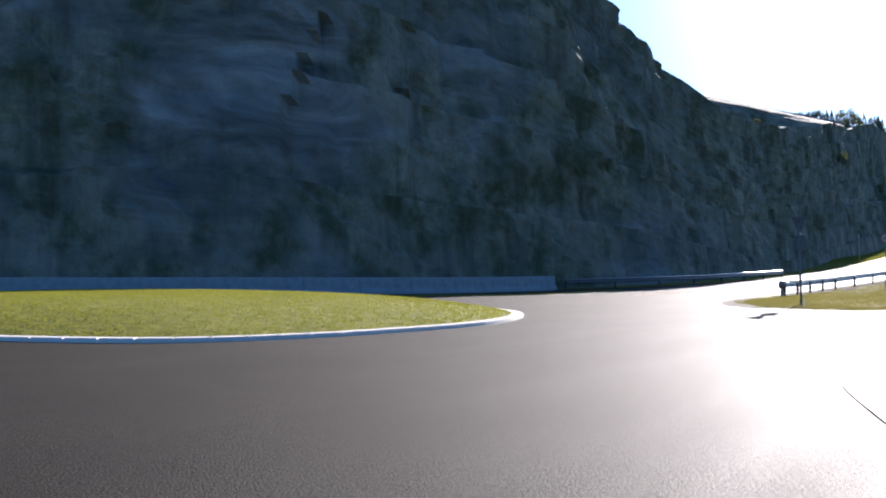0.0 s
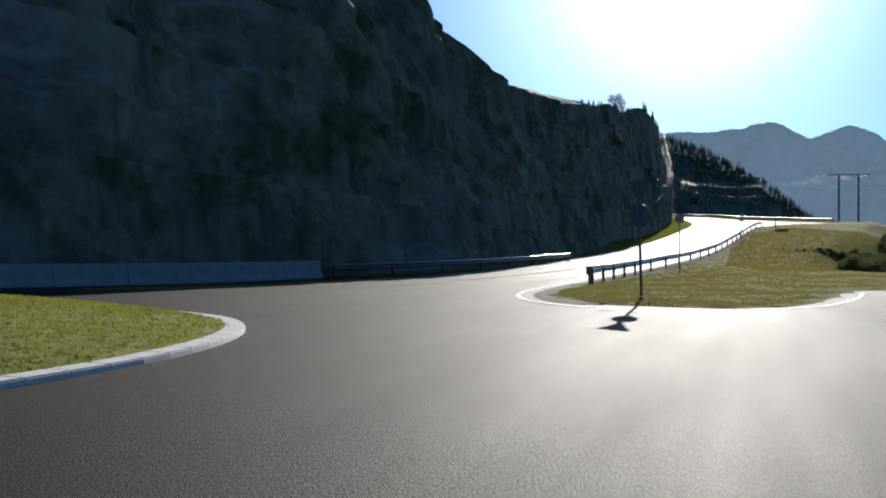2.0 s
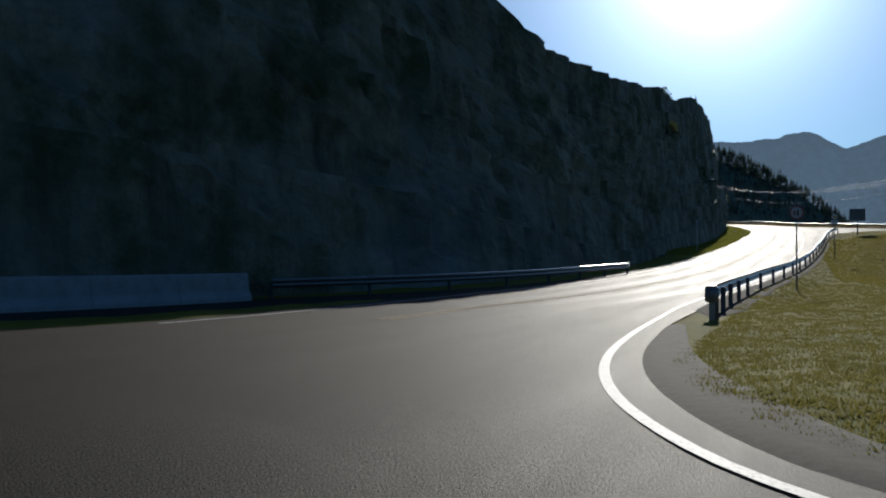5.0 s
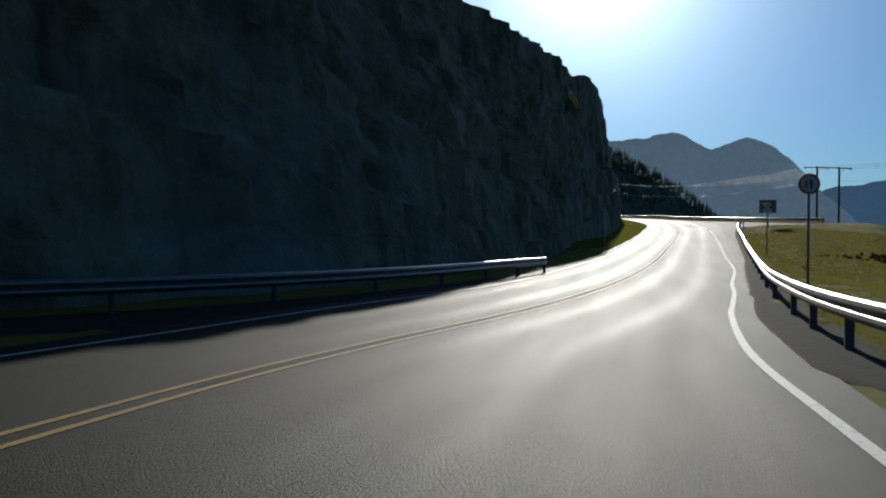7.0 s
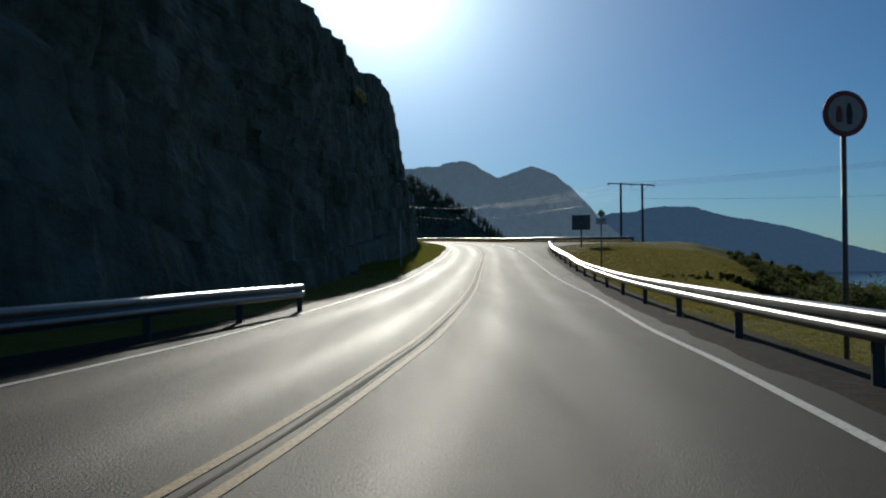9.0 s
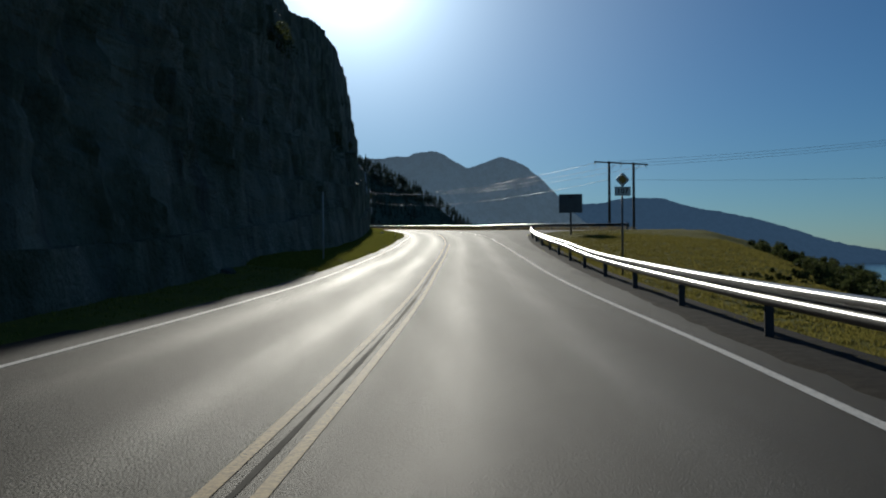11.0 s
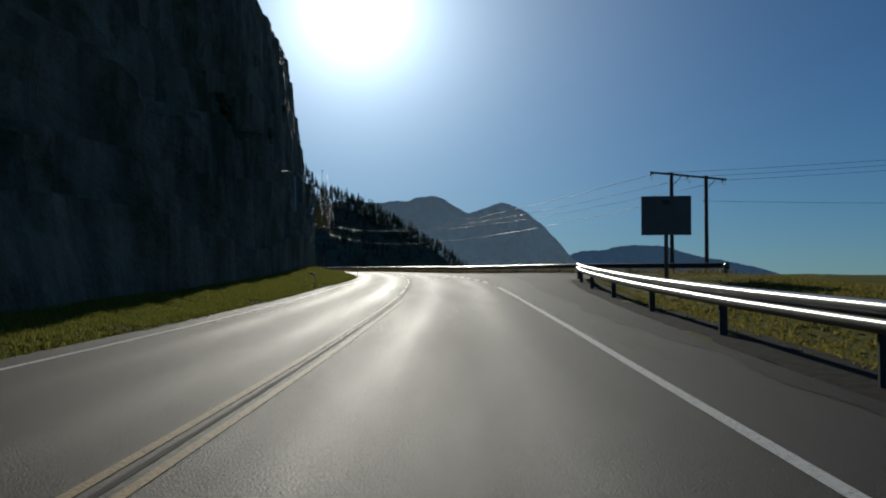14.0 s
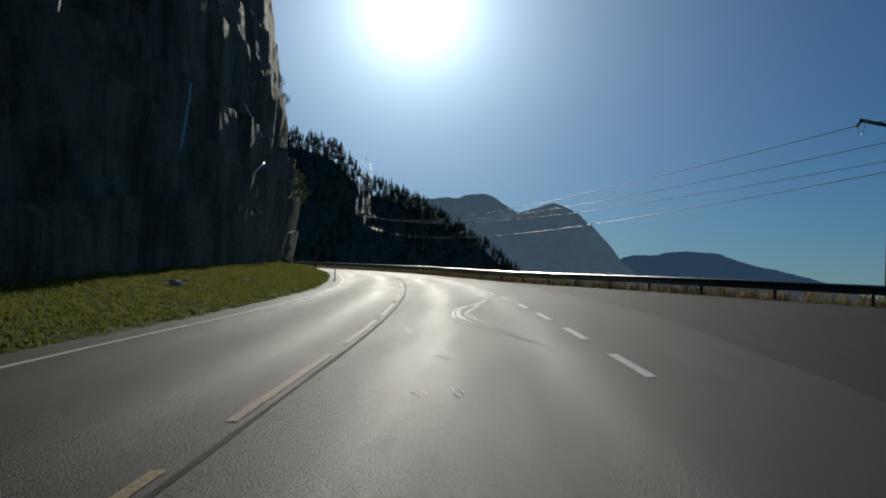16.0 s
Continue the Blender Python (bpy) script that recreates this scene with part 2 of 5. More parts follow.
KERB = simple("kerb_granite", (0.58, 0.56, 0.52), 0.8, scale=5, var=0.12)
GRAVEL = simple("gravel", (0.045, 0.041, 0.035), 0.95, scale=5, var=0.6, spec=0.02)
TAR = simple("sealing_tar", (0.034, 0.031, 0.026), 0.9, scale=3, var=0.4, spec=0.09)
POLE_WOOD = simple("creosoted_wood", (0.06, 0.048, 0.038), 0.85, scale=4, var=0.4)
GREY_POST = simple("grey_post_paint", (0.12, 0.125, 0.13), 0.55, 0.2, scale=5)
SIGN_BACK = simple("sign_dark_grey", (0.12, 0.13, 0.135), 0.55, scale=2)
SIGN_WHITE = simple("sign_white", (0.75, 0.75, 0.72), 0.5, var=0.08)
# white and red of the round sign, darkened because it stands against the sun
SIGN_GREY = simple("sign_dimmed_white", (0.34, 0.33, 0.31), 0.6, var=0.15)
SIGN_DULL = simple("sign_dimmed_red", (0.2, 0.04, 0.045), 0.6, var=0.15)
SIGN_YELLOW = simple("sign_yellow", (0.42, 0.25, 0.03), 0.55, var=0.15)
SIGN_RED = simple("sign_red", (0.5, 0.035, 0.03), 0.5, var=0.1)
SIGN_BLUE = simple("sign_blue", (0.02, 0.09, 0.32), 0.5, var=0.1)
SIGN_BLACK = simple("sign_black", (0.02, 0.02, 0.022), 0.5)
CERAMIC = simple("insulator_glaze", (0.5, 0.55, 0.55), 0.15, var=0.1)
DARK_STEEL = simple("weathered_post_steel", (0.08, 0.08, 0.078), 0.8, 0.1, scale=6, spec=0.2)
WIRE = simple("aluminium_wire", (0.34, 0.34, 0.335), 0.5, 0.9, var=0.1)
STAKE = simple("snow_stake_plastic", (0.55, 0.52, 0.48), 0.6)
ORANGE = simple("stake_orange", (0.6, 0.13, 0.04), 0.6)
STREAK = simple("wet_rock_glint", (0.5, 0.52, 0.54), 0.15, var=0.2)
FOREST = mountain_material("forest_slope", (0.1, 0.115, 0.08), (0.15, 0.165, 0.11), 0.02)
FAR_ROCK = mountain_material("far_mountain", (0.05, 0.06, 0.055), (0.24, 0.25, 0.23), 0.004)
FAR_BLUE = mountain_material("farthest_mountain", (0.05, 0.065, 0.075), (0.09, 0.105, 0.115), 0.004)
for far, air, power in ((FAR_ROCK, (0.29, 0.36, 0.41, 1), 0.18), (FAR_BLUE, (0.17, 0.27, 0.4, 1), 0.16)):          # haze painted as a faint glow: the rock emits the colour of sunlit air
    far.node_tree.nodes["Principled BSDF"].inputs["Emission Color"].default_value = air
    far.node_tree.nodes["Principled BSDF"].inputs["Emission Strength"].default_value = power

WATER, wnt, wb = material("fjord_water")
wb.inputs["Base Color"].default_value = (0.02, 0.045, 0.06, 1)
wb.inputs["Roughness"].default_value = 0.15
bump(wnt, wb, noise_tex(wnt, 0.15, 5), 0.4, 0.4)

# ---------------------------------------------------------------- plan


def spline(pts, step=1.0):
    """A smooth line through the points, resampled at even steps."""
    p = np.array(pts, float)
    p = np.vstack([2 * p[0] - p[1], p, 2 * p[-1] - p[-2]])
    out = []
    for i in range(1, len(p) - 2):
        a, b, c, d = p[i - 1:i + 3]
        t = np.linspace(0, 1, 24, endpoint=False)[:, None]
        out.append(0.5 * (2 * b + (c - a) * t + (2 * a - 5 * b + 4 * c - d) * t ** 2 + (3 * b - a - 3 * c + d) * t ** 3))
    q = np.vstack(out + [p[-2:-1]])
    s = np.concatenate([[0], np.cumsum(np.linalg.norm(np.diff(q, axis=0), axis=1))])
    n = max(2, int(round(s[-1] / step)) + 1)
    u = np.linspace(0, s[-1], n)
    return np.stack([np.interp(u, s, q[:, k]) for k in range(q.shape[1])], 1)


def normals(line):
    """Unit vectors to the right of the line."""
    t = np.gradient(line[:, :2], axis=0)
    t /= np.linalg.norm(t, axis=1)[:, None]
    return np.stack([t[:, 1], -t[:, 0]], 1)


PROFILE = np.array([(-400, 5.63), (-80, 2.3), (-60, 1.68), (-50, 1.41), (-40, 1.07), (-30, 0.82), (-20, 0.55), (-10, 0.22), (0, 0.02), (10, -0), (20, -0.02), (30, 0.02), (40, 0.18), (50, 0.41), (60, 0.73), (70, 1.12), (80, 1.58), (90, 2.05), (100, 2.48), (110, 2.87), (135, 3.72), (165, 4.64), (210, 5.73), (700, 6.71)])
BANK = np.array([(-60, 0), (-15, 0.0), (5, -0.011), (30, -0.012), (50, -0.003), (60, 0.012), (70, 0.027), (80, 0.037), (90, 0.045), (105, 0.045), (122, 0.028), (142, 0)])
AXIS = spline([(14, -60), (9.8, -49), (7, -38), (4.4, -29.7), (2.1, -22), (0.9, -16.8), (0.1, -8.8), (0, 0), (0.6, 9), (1.4, 20.6), (2.5, 35), (3.5, 48), (4.5, 63), (4.9, 71), (5.37, 86.5), (5.4, 105), (4.8, 122), (3, 138), (0, 152)])
RIGHT_RAIL = spline([(3.5, -10.1), (3.45, -5), (3.55, 0), (3.8, 5), (4.1, 10), (4.55, 15.5), (5.2, 23), (5.95, 32), (6.8, 43), (7.5, 53), (8.15, 62), (8.75, 71), (9.35, 80), (10.2, 89), (11.37, 96.7)], 0.5)
FAR_RAIL = spline([(22, 108.6), (18, 115.7), (14.55, 123), (11.6, 133), (8.4, 144), (5, 155), (1.5, 167), (-4, 180), (-12, 194), (-24, 209)], 0.5)
LEFT_RAIL = spline([(-10.8, -4.6), (-8.9, -1.2), (-7.1, 2.5), (-5.7, 7), (-4.8, 11.5), (-4.15, 16), (-3.62, 20), (-3.32, 22)], 0.5)
LEFT_EDGE = spline([(-6.9, -19), (-6.5, -13), (-6.2, -6), (-5.5, 1.5), (-4.4, 7.5), (-3.8, 12), (-3.4, 16.5), (-3.0, 25), (-2.45, 34), (-1.85, 43), (-1.45, 51), (-1.15, 60), (-0.75, 69), (-0.1, 80), (0.35, 90), (0.65, 99), (0.95, 106), (1.05, 112), (0.9, 119), (0.35, 126), (-0.9, 136), (-2.9, 148), (-5.6, 160), (-9, 172), (-14.5, 185), (-24, 199)], 0.5)
CENTRE = spline([(-3.1, -13), (-3.05, -8.5), (-2.7, -4.5), (-1.95, 0.4), (-1.2, 5.5), (-0.6, 11), (-0.15, 16), (0.65, 28), (1.4, 41), (1.95, 52), (2.5, 62), (3.1, 73), (3.7, 85), (3.95, 96), (4.0, 103), (3.85, 111), (3.5, 119), (2.9, 128), (1.8, 139), (-0.2, 151), (-3, 163), (-6.4, 175), (-11.5, 188), (-21, 203)], 0.5)
RIGHT_LINE = spline([(6.3, -27.6), (5.6, -27), (4.5, -25.5), (3.5, -22.9), (2.85, -19.5), (2.5, -15), (2.3, -9.5), (2.2, -4), (2.5, 2.4), (2.9, 7), (3.28, 11.2), (3.65, 16.5), (4.3, 23.5), (4.9, 31), (5.4, 42), (5.8, 50), (6.25, 59), (6.75, 71), (7.05, 81), (7.26, 90)], 0.5)
CLIFF_FOOT = spline([(-92, -86), (-60, -56), (-42, -42), (-31.6, -32.6), (-25.6, -27.2), (-20.4, -21.9), (-16.6, -16.2), (-14.3, -10.3), (-12.6, -5.5), (-10.3, 0.5), (-8.2, 7), (-6.8, 14), (-5.7, 22), (-5.0, 32), (-4.7, 44), (-4.5, 55), (-3.8, 64), (-3.1, 72), (-2.75, 82), (-2.75, 95), (-2.95, 108), (-3.4, 119), (-4.4, 132), (-6.05, 146), (-8.4, 161), (-11.2, 174), (-16.5, 186), (-28, 199), (-50, 218)], 0.8)
ISLAND_LINE = spline([(2.9, -45), (3.25, -41.6), (3.08, -39.3), (2.62, -37.4), (1.85, -35.7), (0.5, -34), (-1.8, -32.6), (-5, -31.5), (-11, -30.9), (-16.5, -32.5), (-19, -38), (-17, -44.5), (-11, -48.4), (-4, -49.6), (1.3, -48), (2.9, -45)], 0.5)
ISLAND_C = np.array([-8.5, -40.0])


def smooth01(v, a, b):
    t = np.clip((np.asarray(v, float) - a) / (b - a), 0, 1)
    return t * t * (3 - 2 * t)


def profile(y):
    return sum(np.interp(y + k, PROFILE[:, 0], PROFILE[:, 1]) for k in (-6, -3, 0, 3, 6)) / 5


def axis_x(y):
    return np.interp(y, AXIS[:, 1], AXIS[:, 0])


def road_z(x, y):
    """Height of the carriageway."""
    x, y = np.asarray(x, float), np.asarray(y, float)
    return profile(y) + np.interp(y, BANK[:, 0], BANK[:, 1]) * np.clip(x - axis_x(y), -7, 8)


FAR_X, FAR_Y = FAR_RAIL[::-1, 0], FAR_RAIL[::-1, 1]


def land_z(x, y):
    """Height of the open ground beside the road."""
    x, y = np.asarray(x, float), np.asarray(y, float)
    z = road_z(x, y)
    d = x - np.interp(y, RIGHT_RAIL[:, 1], RIGHT_RAIL[:, 0])
    # low dip behind the rail, then a grassy knoll
    knoll = np.interp(y, (-30, -14, 0, 14, 36, 50, 62, 74, 86, 95, 104), (0, 0.1, 0.1, -0.4, -0.9, -0.5, -0.15, 0.15, 0.3, 0.15, 0))
    knoll = knoll - 0.07 * np.clip(d - 6, 0, 14) * smooth01(y, 20, 45) * (1 - smooth01(y, 88, 100))
    z = z + smooth01(d, 0.3, 6) * knoll - 0.3 * smooth01(d, 0.5, 1.6) * (1 - smooth01(d, 1.6, 3.8)) * smooth01(y, -6, 4) * (1 - smooth01(y, 88, 97))
    edge = np.interp(y, LEFT_EDGE[:, 1], LEFT_EDGE[:, 0]) - 0.55
    z = z + np.clip(edge - x, 0, 4) * 0.19 * smooth01(y, 40, 62)
    east = np.maximum(0, x - np.interp(y, (-80, -20, 0, 30, 40, 54, 58, 72, 96, 124, 155), (60, 45, 28, 15, 14.5, 16, 17.5, 20, 26, 30, 28)))
    z = z - np.minimum((0.22 + 0.14 * smooth01(y, 26, 40) * (1 - smooth01(y, 62, 80))) * east + 0.004 * east ** 2, 80)
    beyond = np.maximum(0, y - np.interp(x, FAR_X, FAR_Y) - 2.2) * (x > -60)
    z = z - np.minimum(0.36 * beyond, 78)
    return np.maximum(z, -78)


def strip(name, left, right, z0, mat, parent=None, lift=0.0, cols=8, feather=False):
    """A sheet between two lines of equal count, draped on the carriageway."""
    n = len(left)
    u = np.linspace(0, 1, cols + 1)[None, :, None]
    g = left[:, None, :2] * (1 - u) + right[:, None, :2] * u
    z = z0(g[..., 0], g[..., 1]) + lift
    z[:6] -= np.linspace(0.012, 0.001, 6)[:, None]
    if mat in (GRAVEL, PALE_GRAVEL):
        z[:, 0] -= 0.03
        z[:, -1] -= 0.12
    if feather:
        z[:, -3:] -= np.array((0.004, 0.02, 0.05))
    ob = grid_mesh(name, np.concatenate([g, z[..., None]], 2), mat, parent)
    if mat == ASPHALT:
        xy = g.reshape(-1, 2)
        off = xy[:, 0] - np.interp(xy[:, 1], CENTRE[:, 1], CENTRE[:, 0])
        wear = sum(np.exp(-((off - o) / 0.33) ** 2) for o in (-2.55, -0.95, 1.0, 2.6)) * smooth01(xy[:, 1], -14, 2)
        att = ob.data.attributes.new("wear", "FLOAT", "POINT")
        att.data.foreach_set("value", wear.astype(np.float32))
    return ob


def grid_mesh(name, g, mat, parent=None, smooth=True):
    a, b = g.shape[:2]
    idx = np.arange(a * b).reshape(a, b)
    f = np.stack([idx[:-1, :-1], idx[:-1, 1:], idx[1:, 1:], idx[1:, :-1]], -1).reshape(-1, 4)
    me = bpy.data.meshes.new(name)
    me.from_pydata(g.reshape(-1, 3).tolist(), [], f.tolist())
    me.materials.append(mat)
    me.polygons.foreach_set("use_smooth", [smooth] * len(me.polygons))
    me.update()
    ob = new(name, me)
    if parent:
        ob.parent = parent
    return ob


def part(name, bm, mat, parent=None, label="", smooth=False):
    me = bpy.data.meshes.new(name)
    bm.to_mesh(me)
    bm.free()
    me.materials.append(mat)
    if smooth:
        me.polygons.foreach_set("use_smooth", [True] * len(me.polygons))
    ob = new(name, me)
    if parent:
        ob.parent = parent
    if label:
        ob["label"] = label
    return ob


def empty(name, m, label, category, group="", kind=""):
    ob = new(name)
    ob.matrix_basis = m
    return tagged(ob, label, category, group, kind)


def box(sx, sy, sz, at=(0, 0, 0), bevel=0.0, turn=None):
    bm = bmesh.new()
    bmesh.ops.create_cube(bm, size=1, matrix=Matrix.Diagonal((sx, sy, sz, 1)))
    if bevel:
        bmesh.ops.bevel(bm, geom=bm.edges[:], offset=bevel, segments=2, affect="EDGES")
    if turn is not None:
        bmesh.ops.transform(bm, matrix=turn, verts=bm.verts)
    bmesh.ops.translate(bm, vec=at, verts=bm.verts)
    return bm


def tube(r0, r1, h, at=(0, 0, 0), n=14, turn=None):
    bm = bmesh.new()
    bmesh.ops.create_cone(bm, cap_ends=True, segments=n, radius1=r0, radius2=r1, depth=h, matrix=Matrix.Translation((0, 0, h / 2)))
    if turn is not None:
        bmesh.ops.transform(bm, matrix=turn, verts=bm.verts)
    bmesh.ops.translate(bm, vec=at, verts=bm.verts)
    return bm


def plate(outline, thick, y=0.0):
    """A flat plate in the xz plane from an outline, facing -y, thick along y."""
    bm = bmesh.new()
    vs = [bm.verts.new((x, y, z)) for x, z in outline]
    f = bm.faces.new(vs)
    r = bmesh.ops.extrude_face_region(bm, geom=[f])
    bmesh.ops.translate(bm, vec=(0, thick, 0), verts=[v for v in r["geom"] if isinstance(v, bmesh.types.BMVert)])
    bmesh.ops.recalc_face_normals(bm, faces=bm.faces)
    return bm


def circle(r, n=40, cx=0.0, cz=0.0):
    return [(cx + r * math.cos(a), cz + r * math.sin(a)) for a in np.linspace(0, 2 * math.pi, n, endpoint=False)]


# ---------------------------------------------------------------- ground, road, markings


def resample(line, n):
    s = np.concatenate([[0], np.cumsum(np.linalg.norm(np.diff(line, axis=0), axis=1))])
    return np.stack([np.interp(np.linspace(0, s[-1], n), s, line[:, k]) for k in range(2)], 1)


n_road = 380
left_side = resample(spline([(-13, -25), (-9.3, -20), *[tuple(p) for p in (LEFT_EDGE - 0.7 * normals(LEFT_EDGE))[4::12]]], 0.5), n_road)
right_side = resample(spline([(6.0, -26.2), (4.9, -25), (3.75, -21.3), (2.95, -15), (2.8, -10), (2.9, -4), (3.1, 2.4), (3.5, 7), (3.95, 11), (4.4, 16.5), (5.0, 23.5), (5.7, 31), (6.5, 42), (7.1, 50), (7.7, 59), (8.3, 69), (9.0, 79), (9.9, 88), (10.6, 96), (10.9, 106), (10.8, 118), (10, 131), (7.3, 143), (4.3, 154), (0.8, 166), (-4.7, 179), (-12.8, 193)], 0.5), n_road)
ang = np.linspace(0, 2 * math.pi, 120)
ringl = ISLAND_C + np.stack([np.cos(ang), np.sin(ang)], 1) * 7.0
ringr = ISLAND_C + np.stack([np.cos(ang), np.sin(ang)], 1) * 18.5
arm_n = np.concatenate([np.linspace(-9, 9, 30), np.linspace(9.3, 14, 30), np.linspace(15, 75, 40)])
arm_l = np.stack([arm_n, np.interp(arm_n, (-9, 3, 5, 6.3, 9.3, 10.6, 11.3, 12.2, 12.9, 20, 40, 75), (-26, -25.8, -25.6, -26.5, -27.3, -26.3, -24.5, -20, -15, -9, -2, 6))], 1)
arm_r = np.stack([arm_n, np.interp(arm_n, (-9, 10, 30, 75), (-58, -78, -72, -55))], 1)
bay_y = np.linspace(94.5, 134, 60)
bay_l = np.stack([np.interp(bay_y, (94.5, 98, 134), (8.6, 9.4, 8.5)), bay_y], 1)
bay_r = np.stack([np.interp(bay_y, (94.5, 97, 100, 104, 108, 112, 116, 120, 123, 128, 134), (9.8, 12.4, 17, 20.6, 21.6, 19.6, 17.4, 15.5, 14.1, 12.6, 10.8)), bay_y], 1)


verge_out = resample(spline([(-56, -50.4), (-45.6, -43.6), (-36.7, -37.1), (-28.7, -31.2), (-22.8, -26.3), (-17.8, -20.9), (-14.7, -15.5), (-13.1, -10.1), (-11.9, -5), (-9.8, -0.8), (-8.0, 3), (-6.6, 7.4), (-5.7, 12), (-5.0, 16.5), (-4.45, 21), (-4.1, 26), (-3.75, 32)], 0.5), 220)
verge_in = verge_out + np.interp(np.linspace(0, 1, 220), (0, 0.55, 0.8, 1), (4.5, 4.5, 2.6, 0.9))[:, None] * normals(verge_out)


def in_polygon(x, y, poly):
    inside_p = np.zeros(x.shape, bool)
    for (x0, y0), (x1, y1) in zip(poly, np.roll(poly, -1, axis=0)):
        if y0 == y1:
            continue
        hit = ((y0 > y) != (y1 > y)) & (x < (x1 - x0) * (y - y0) / (y1 - y0) + x0)
        inside_p ^= hit
    return inside_p


PAVED = [np.vstack([left_side[::3], right_side[::-3]]), ringr, np.vstack([arm_l, arm_r[::-1]]), np.vstack([bay_l, bay_r[::-1]]), np.vstack([verge_out, verge_in[::-1]])]


def near_asphalt(x, y, grow=0.0):
    """1 on the paved area, grown by some metres, 0 outside."""
    x, y = np.atleast_1d(np.asarray(x, float)), np.atleast_1d(np.asarray(y, float))
    out = np.zeros(x.shape, bool)
    for ox, oy in ((0, 0),) if grow == 0 else ((0, 0), (grow, 0), (-grow, 0), (0, grow), (0, -grow)):
        for poly in PAVED:
            out |= in_polygon(x + ox, y + oy, poly)
    return out.astype(float)


def axis_values(stops):
    out = []
    for (a, b, s) in stops:
        out.append(np.arange(a, b, s))
    return np.concatenate(out + [[stops[-1][1]]])


gx = axis_values([(-4000, -400, 400), (-400, -80, 20), (-80, -24, 3), (-24, 34, 0.6), (34, 80, 3), (80, 400, 20), (400, 4000, 400)])
gy = axis_values([(-2000, -200, 200), (-200, -80, 10), (-80, -30, 1.2), (-30, 140, 0.6), (140, 220, 2), (220, 500, 20), (500, 4000, 350)])
X, Y = np.meshgrid(gx, gy)
Z = land_z(X, Y)
box_x, box_y = (gx > -45) & (gx < 80), (gy > -85) & (gy < 215)
inside = np.zeros(X.shape)
sub = np.ix_(box_y, box_x)
inside[sub] = near_asphalt(X[sub].ravel(), Y[sub].ravel()).reshape(X[sub].shape)
grown = inside.copy()
for ax, step in ((0, 1), (0, -1), (1, 1), (1, -1)):
    grown = np.maximum(grown, np.roll(inside, step, axis=ax))
rough = np.vectorize(lambda x, y: noise.fractal(Vector((x * 0.35, y * 0.35, 3.0)), 1.0, 2.0, 4))(X, Y)
fine = (abs(X - 5) < 80) & (Y < 200) & (Y > -80)
Z = Z + np.where(fine, rough * 0.06, 0) * (1 - grown) - 0.14 * inside + 0.012
ground = grid_mesh("ground", np.stack([X, Y, Z], -1), GRASS)
tagged(ground, "rough yellow-green grass ground falling away to the fjord", "ground", kind="structure")

water = grid_mesh("water", np.stack([*np.meshgrid(np.linspace(-4500, 4500, 4), np.linspace(-2000, 4900, 4)), np.full((4, 4), -72.0)], -1), WATER)
tagged(water, "dark calm fjord water far below the road", "water", kind="structure")

# the carriageway, between the left verge and the right shoulder
road = strip("road", left_side, right_side, road_z, ASPHALT, cols=44)
tagged(road, "worn grey asphalt two-lane road curving along the cliff", "road", kind="structure")

ring = strip("road_roundabout", ringl, ringr, road_z, ASPHALT, lift=-0.004, cols=24, feather=True)
tagged(ring, "grey asphalt ring road round the grass island", "road", kind="structure")

arm = strip("road_side_arm", arm_l, arm_r, road_z, ASPHALT, lift=-0.008, cols=60)
tagged(arm, "wide asphalt mouth of the side road at the junction", "road", kind="structure")

bay = strip("road_layby", bay_l, bay_r, road_z, DARK_ASPHALT, lift=-0.004, cols=14)
tagged(bay, "grey asphalt lay-by beside the main road", "road", kind="structure")

verge_strip = strip("road_verge", verge_out, verge_in, road_z, GRAVEL, lift=-0.02, cols=10)
tagged(verge_strip, "dark gravel strip below the cliff", "road verge", kind="structure")


def ribbon(line, width, z=0.006):
    """Points of a thin painted band along a line, as a grid."""
    nrm = normals(line)
    g = np.stack([line - nrm * width / 2, line + nrm * width / 2], 1)
    zz = road_z(g[..., 0], g[..., 1]) + z
    return np.concatenate([g, zz[..., None]], 2)


def marking(name, label, lines, mat, width):
    ob = tagged(new(name), label, "road marking", kind="structure")
    for ln in lines:
        grid_mesh("painted_line" if len(lines) < 4 else "dash", ribbon(ln, width), mat, ob)
    return ob


marking("marking_left_edge", "thin white edge line along the asphalt", [LEFT_EDGE[6:]], WHITE_LINE, 0.1)
marking("marking_right_edge", "white edge line curving into the side road", [RIGHT_LINE], WHITE_LINE, 0.12)
cn = normals(CENTRE)
k1 = int(np.argmin(abs(CENTRE[:, 1] - 86)))
marking("marking_centre_solid", "solid yellow centre line", [(CENTRE - cn * 0.14)[:k1]], YELLOW_LINE, 0.085)
marking("marking_centre_second", "second solid yellow centre line", [(CENTRE + cn * 0.14)[:k1 - 6]], YELLOW_LINE, 0.085)
dashes = []
for y0 in np.arange(95.8, 118, 4.1):
    yy = np.linspace(y0, y0 + 2.15, 4)
    dashes.append(np.stack([np.interp(yy, (90, 96, 100, 104, 108, 112, 119), (7.26, 7.3, 7.2, 7.08, 6.94, 6.8, 6.3)), yy], 1))
marking("marking_layby_dashes", "short white dashes past the lay-by mouth", dashes, WHITE_LINE, 0.12)
cdash = []
for s0 in range(k1 + 2, len(CENTRE) - 12, 12):
    cdash.append((CENTRE - cn * 0.14)[s0:s0 + 10])
marking("marking_centre_dashes", "long yellow dashes of the centre line past the lay-by", cdash, YELLOW_LINE, 0.09)
